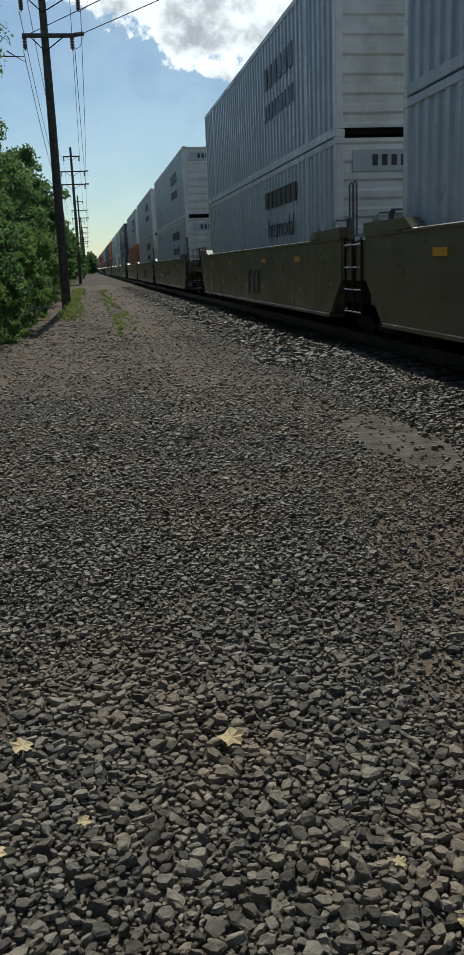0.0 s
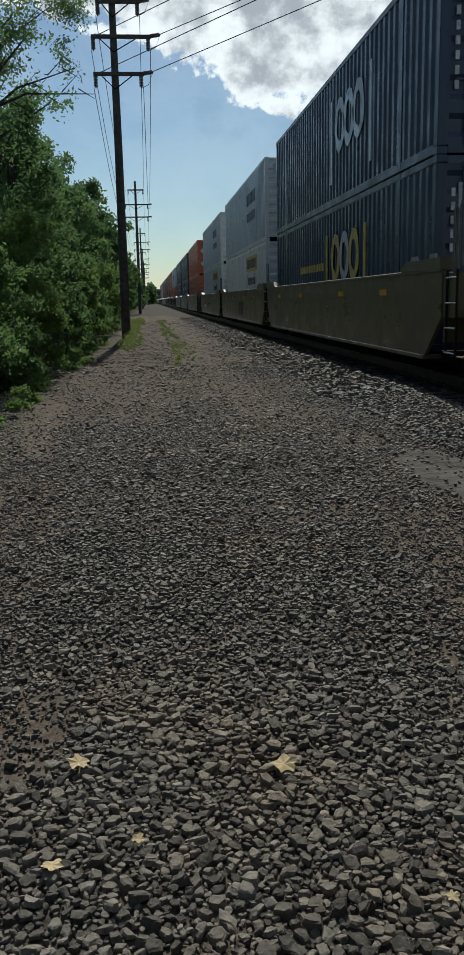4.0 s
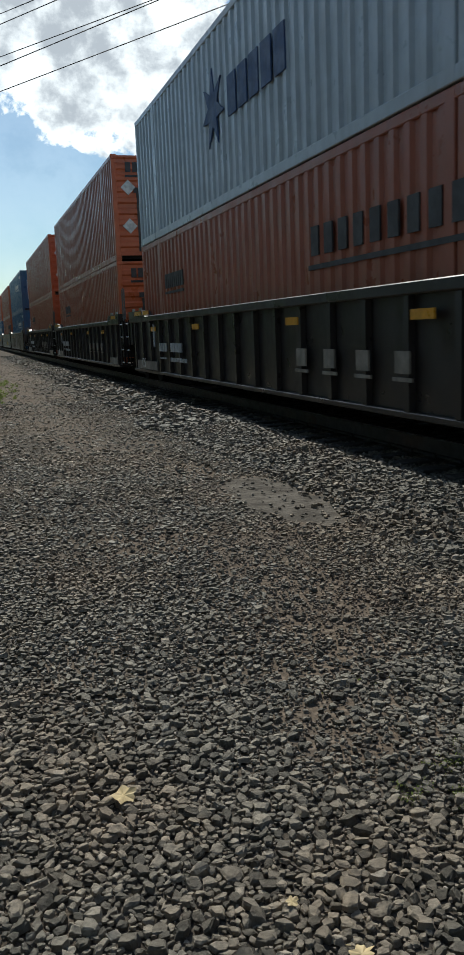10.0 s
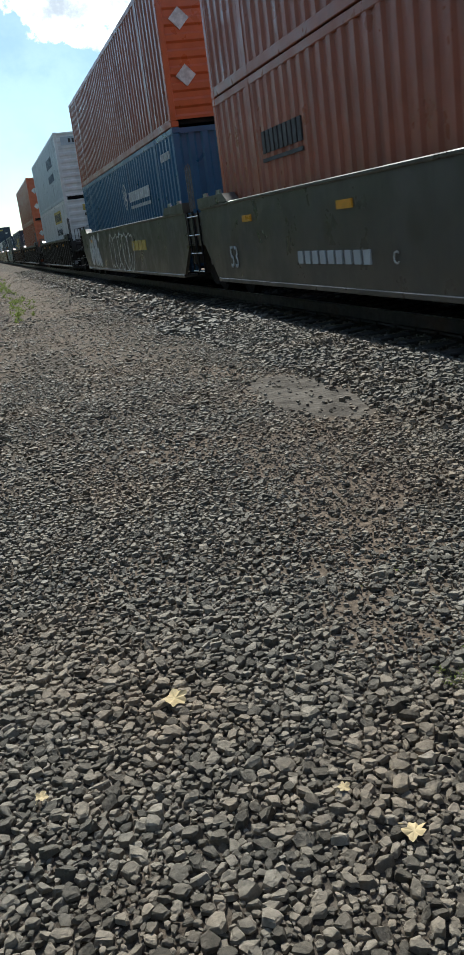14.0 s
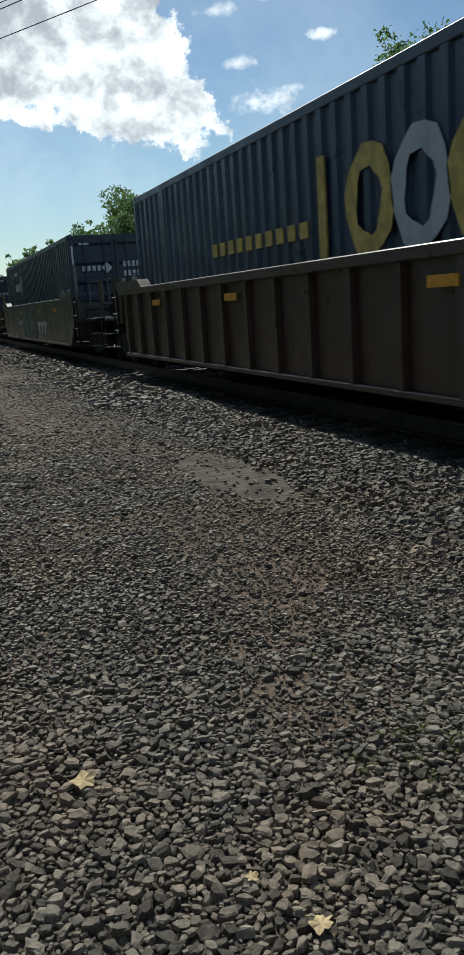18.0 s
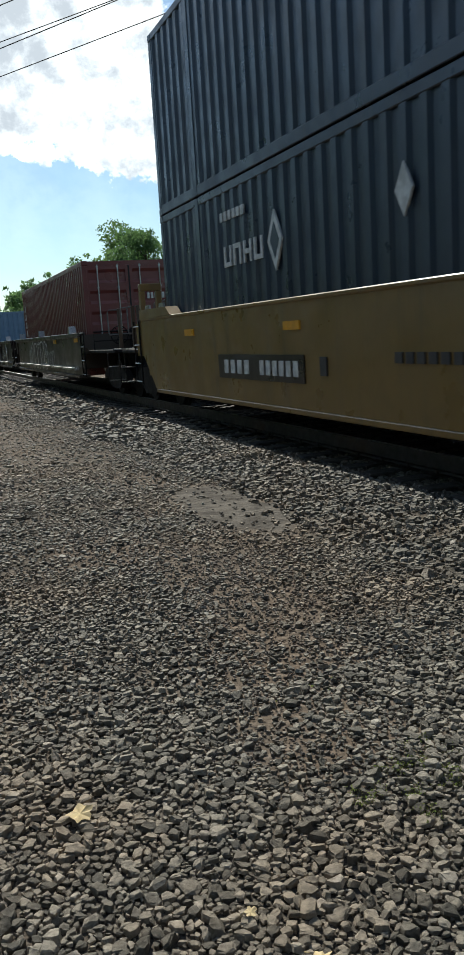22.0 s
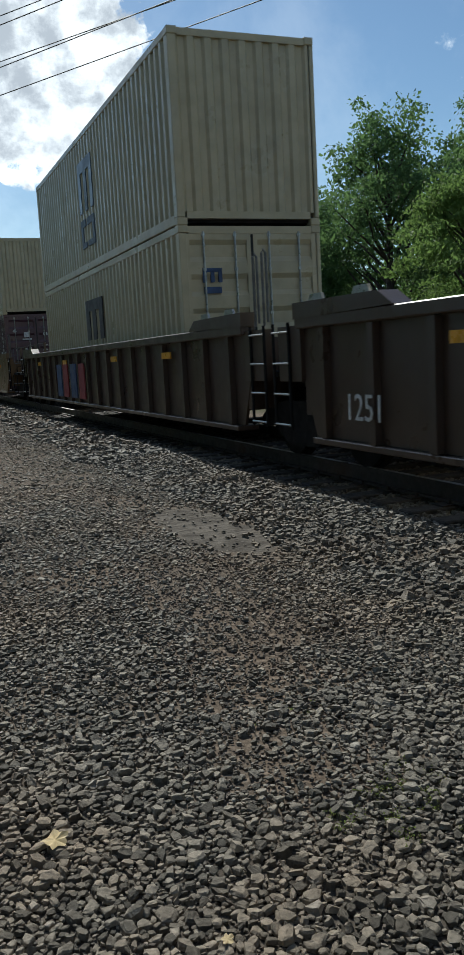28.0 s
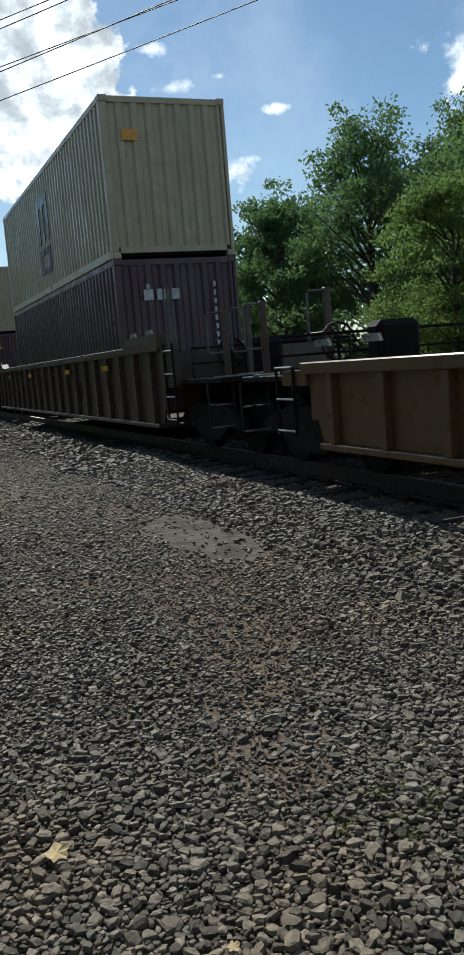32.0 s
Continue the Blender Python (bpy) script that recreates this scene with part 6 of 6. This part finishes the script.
def build_plants():
    rng = random.Random(4)
    G1, G2 = "trees beside the lane", "trees behind the track"
    # left of the lane: bushes at its edge, trees behind
    for i, (x, y, h, s, m) in enumerate(((-3.3, 12.4, 2.0, 1.15, "leaf_mid"), (-2.75, 15.3, 2.3, 1.2, "leaf_mid"), (-2.55, 19.0, 3.3, 1.15, "leaf_bright"), (-3.6, 17.5, 2.6, 1.3, "leaf_mid"),
                                         (-2.3, 24.5, 3.0, 1.1, "leaf_mid"), (-3.0, 22.0, 3.4, 1.4, "leaf_dark"), (-2.3, 29.5, 2.8, 1.1, "leaf_bright"), (-2.6, 34.0, 3.2, 1.2, "leaf_mid"), (-2.4, 41.0, 3.2, 1.3, "leaf_bright"), (-2.5, 48.0, 3.2, 1.4, "leaf_mid"))):
        tree(x, y, h, s, m, 50 + i, "leafy green bush at the edge of the gravel lane", 12000 if y < 21 else 7000, 0.065 if y < 21 else 0.09, 0.08, "bush", "bushes beside the lane", gaps=1.0)
    for i in range(16):
        y = 20 + i * 5.2 + rng.uniform(-1, 1)
        x = -5.0 + rng.uniform(-0.9, 0.8) + (0.9 if y > 50 else 0)
        h = rng.uniform(7.4, 9.2)
        tree(x, y, h, 2.6, "leaf_dark" if i % 3 else "leaf_mid", 100 + i, "tall green tree beside the lane", 11500 if y < 50 else 6500, 0.125 if y < 50 else 0.19, 0.12, "tree", G1)
    for i in range(9):
        tree(-3.6 + rng.uniform(-0.6, 0.4), 105 + i * 17, rng.uniform(6.5, 9), 3.0, "leaf_dark", 140 + i, "distant green tree beside the lane", 2500, 0.4, 0.1, "tree", G1)
    for i, (x, y) in enumerate(((-3, 320), (0.0, 345), (1.2, 380), (-6, 300), (2.0, 420), (-2.0, 400))):
        tree(x, y, rng.uniform(7, 9), 3.4, "leaf_dark", 160 + i, "far green tree at the end of the lane", 1800, 0.7, 0.05, "tree", G1)
    # right of the track
    spots = [(20.0, 32.0, 11.2, 4.2), (24.5, 31.0, 12.5, 4.6), (27.0, 33.5, 11.5, 4.4), (23.0, 26.0, 11.0, 4.2), (29.0, 27.0, 12.0, 4.6), (19.0, 38.0, 9.4, 3.6), (21.5, 43.0, 9.5, 4.0), (18.5, 48.0, 9.0, 3.6), (20.5, 56.0, 10.0, 4.0), (18.0, 66.0, 10.0, 4.0), (19.0, 77.0, 11.5, 4.2), (18.0, 90.0, 9.5, 4.0), (33.0, 34.0, 12.5, 5.0), (26.0, 40.0, 11.0, 4.6)]
    for i, (x, y, h, s) in enumerate(spots):
        tree(x, y, h, s, "leaf_mid" if i % 3 == 1 else "leaf_dark", 200 + i, "tall leafy tree behind the railway track", 25000 if y < 45 else 11000, 0.135 if y < 45 else 0.21, 0.12, "tree", G2, -0.3, gaps=0.85)
    for i, (x, y, h, s) in enumerate(((16.3, 21.5, 6.6, 3.2), (19.2, 23.0, 7.0, 3.2))):
        tree(x, y, h, s, "leaf_bright", 230 + i, "light green spreading tree close behind the track", 22000, 0.10, 0.2, "tree", G2, -0.3, gaps=1.0, flat=0.4)
    for i in range(10):
        tree(17.5 + rng.uniform(-1, 4), 104 + i * 17, rng.uniform(8, 11), 4.2, "leaf_dark", 240 + i, "distant tree behind the railway track", 2200, 0.5, 0.08, "tree", G2, -0.3)
    # the row drawn on beside and behind the camera: unseen, added to block sky light
    for i in range(11):
        tree(-5.6 + rng.uniform(-0.6, 0.6), 9 - i * 5.0, rng.uniform(7.5, 9.0), 2.9, "leaf_dark", 320 + i, "unseen green tree, added to keep sky light off train and stones", 4500, 0.26, 0.06, "tree", G1)
    # a thin, half-bare tree that leans over the lane
    t = tree(-5.2, 27.0, 10.6, 3.3, "leaf_mid", 301, "half-bare tree with sparse leaves over the lane", 4500, 0.085, 0.55, "tree", G1, gaps=0.75)
    for i, (z0, x1, z1) in enumerate(((6.2, 3.4, 8.0), (6.6, 3.9, 7.3), (7.0, 2.8, 9.6))):
        bm = bmesh.new()
        tube(bm, [(0, 0, z0), (x1 * 0.5, -0.2, (z0 + z1) / 2 + 0.4), (x1, -0.4, z1)], [0.06, 0.035, 0.01], 5)
        for k in range(5):
            f = 0.4 + 0.12 * k
            tube(bm, [(x1 * f, -0.3, z0 + (z1 - z0) * f + 0.25), (x1 * f + 0.5, -0.3, z0 + (z1 - z0) * f + 0.25 + (0.5 if k % 2 else -0.3))], [0.018, 0.005], 4)
        part("bare_branch", bm, M["bark"], t, "bare grey branch")
    r = np.random.default_rng(77)
    cl = [(r.uniform(0.6, 3.6), r.uniform(-0.9, 0.7), r.uniform(7.9, 10.4), r.uniform(0.22, 0.5)) for i in range(34)]
    leaves("foliage", M["leaf_mid"], t, cl, 6500, 0.06, r)
    # grass in the middle of the lane and at its edge
    r = np.random.default_rng(8)
    cl = [(0.88 + r.normal(0, 0.20), 21 + 0.35 * i + r.normal(0, 0.5), 0.03, 0.05 + r.uniform(0, 0.09)) for i in range(130) if r.uniform() < 0.62]
    cl += [(-0.75 + r.normal(0, 0.16), 27 + 1.0 * i, 0.14, 0.22) for i in range(40)]
    g = leaves("grass", M["grass"], None, cl, 8000, 0.05, r, squash=0.9)
    tagged(g, "yellow-green weeds and grass along the middle of the lane", "grass", kind="stuff")
    r = np.random.default_rng(12)
    cl = [(1.45 + r.normal(0, 0.12), 2.3 + r.normal(0, 0.14), relief(1.45, 2.3) - 0.012, 0.02 + r.uniform(0, 0.03)) for i in range(30)]
    cl += [(1.5 + r.normal(0, 0.1), 3.2 + r.normal(0, 0.12), relief(1.5, 3.2) - 0.012, 0.02) for i in range(8)]
    tagged(leaves("low_weeds", M["grass"], None, cl, 900, 0.007, r, squash=0.35), "thin yellow-green weeds creeping over the brown grit", "weeds", kind="stuff")
    r = np.random.default_rng(9)
    cl = [(-2.1 + r.normal(0, 0.2), 10.0 + 0.9 * i, 0.06, 0.2) for i in range(24)]
    tagged(leaves("weeds", M["leaf_bright"], None, cl, 3500, 0.06, r, squash=0.5), "low green weeds at the foot of the bushes", "weeds", kind="stuff")


def dry_leaf(x, y, size, turn):
    """A curled, lobed fallen leaf."""
    bm = bmesh.new()
    rim = []
    n = 22
    for i in range(n):
        a = 6.2832 * i / n
        r = size * (0.82 + 0.17 * math.cos(5 * a + 0.7 * math.sin(a + turn)) + 0.08 * math.sin(8 * a + turn) + 0.06 * math.sin(13 * a))
        rim.append(bm.verts.new((r * math.cos(a), r * math.sin(a), 0.06 * r + 0.10 * size * math.sin(2 * a + 1) + 0.06 * size * math.sin(7 * a))))
    c = bm.verts.new((0, 0, 0))
    for i in range(n):
        bm.faces.new((c, rim[i], rim[(i + 1) % n]))
    tube(bm, [(-size * 0.9, 0, 0.01), (-size * 1.5, size * 0.15, 0.0)], 0.0015, 4)
    ob = part("fallen_leaf", bm, M["leaf_litter"])
    ob.matrix_basis = pose(x, y, relief(x, y) + 0.012, 8, -6, turn)
    tagged(ob, "dry yellow fallen leaf lying on the stones", "leaf", group="fallen leaves")


def motions():
    for thing, s, z in MOVERS:
        walk(thing, [(0.0, pose(TRACK_X, s, z)), (32.0, pose(TRACK_X, s - SPEED * 32.0, z))])


build_ground()
build_track()
build_train()
build_poles()
build_plants()
for lx, ly, ls, lt in ((0.36, 2.58, 0.047, 20), (-0.31, 2.67, 0.042, 100), (-0.34, 2.13, 0.034, 200), (-0.11, 2.23, 0.022, 60), (0.68, 1.89, 0.020, 10), (0.77, 1.66, 0.034, 300)):
    dry_leaf(lx, ly, ls, lt)
build_stones()
motions()
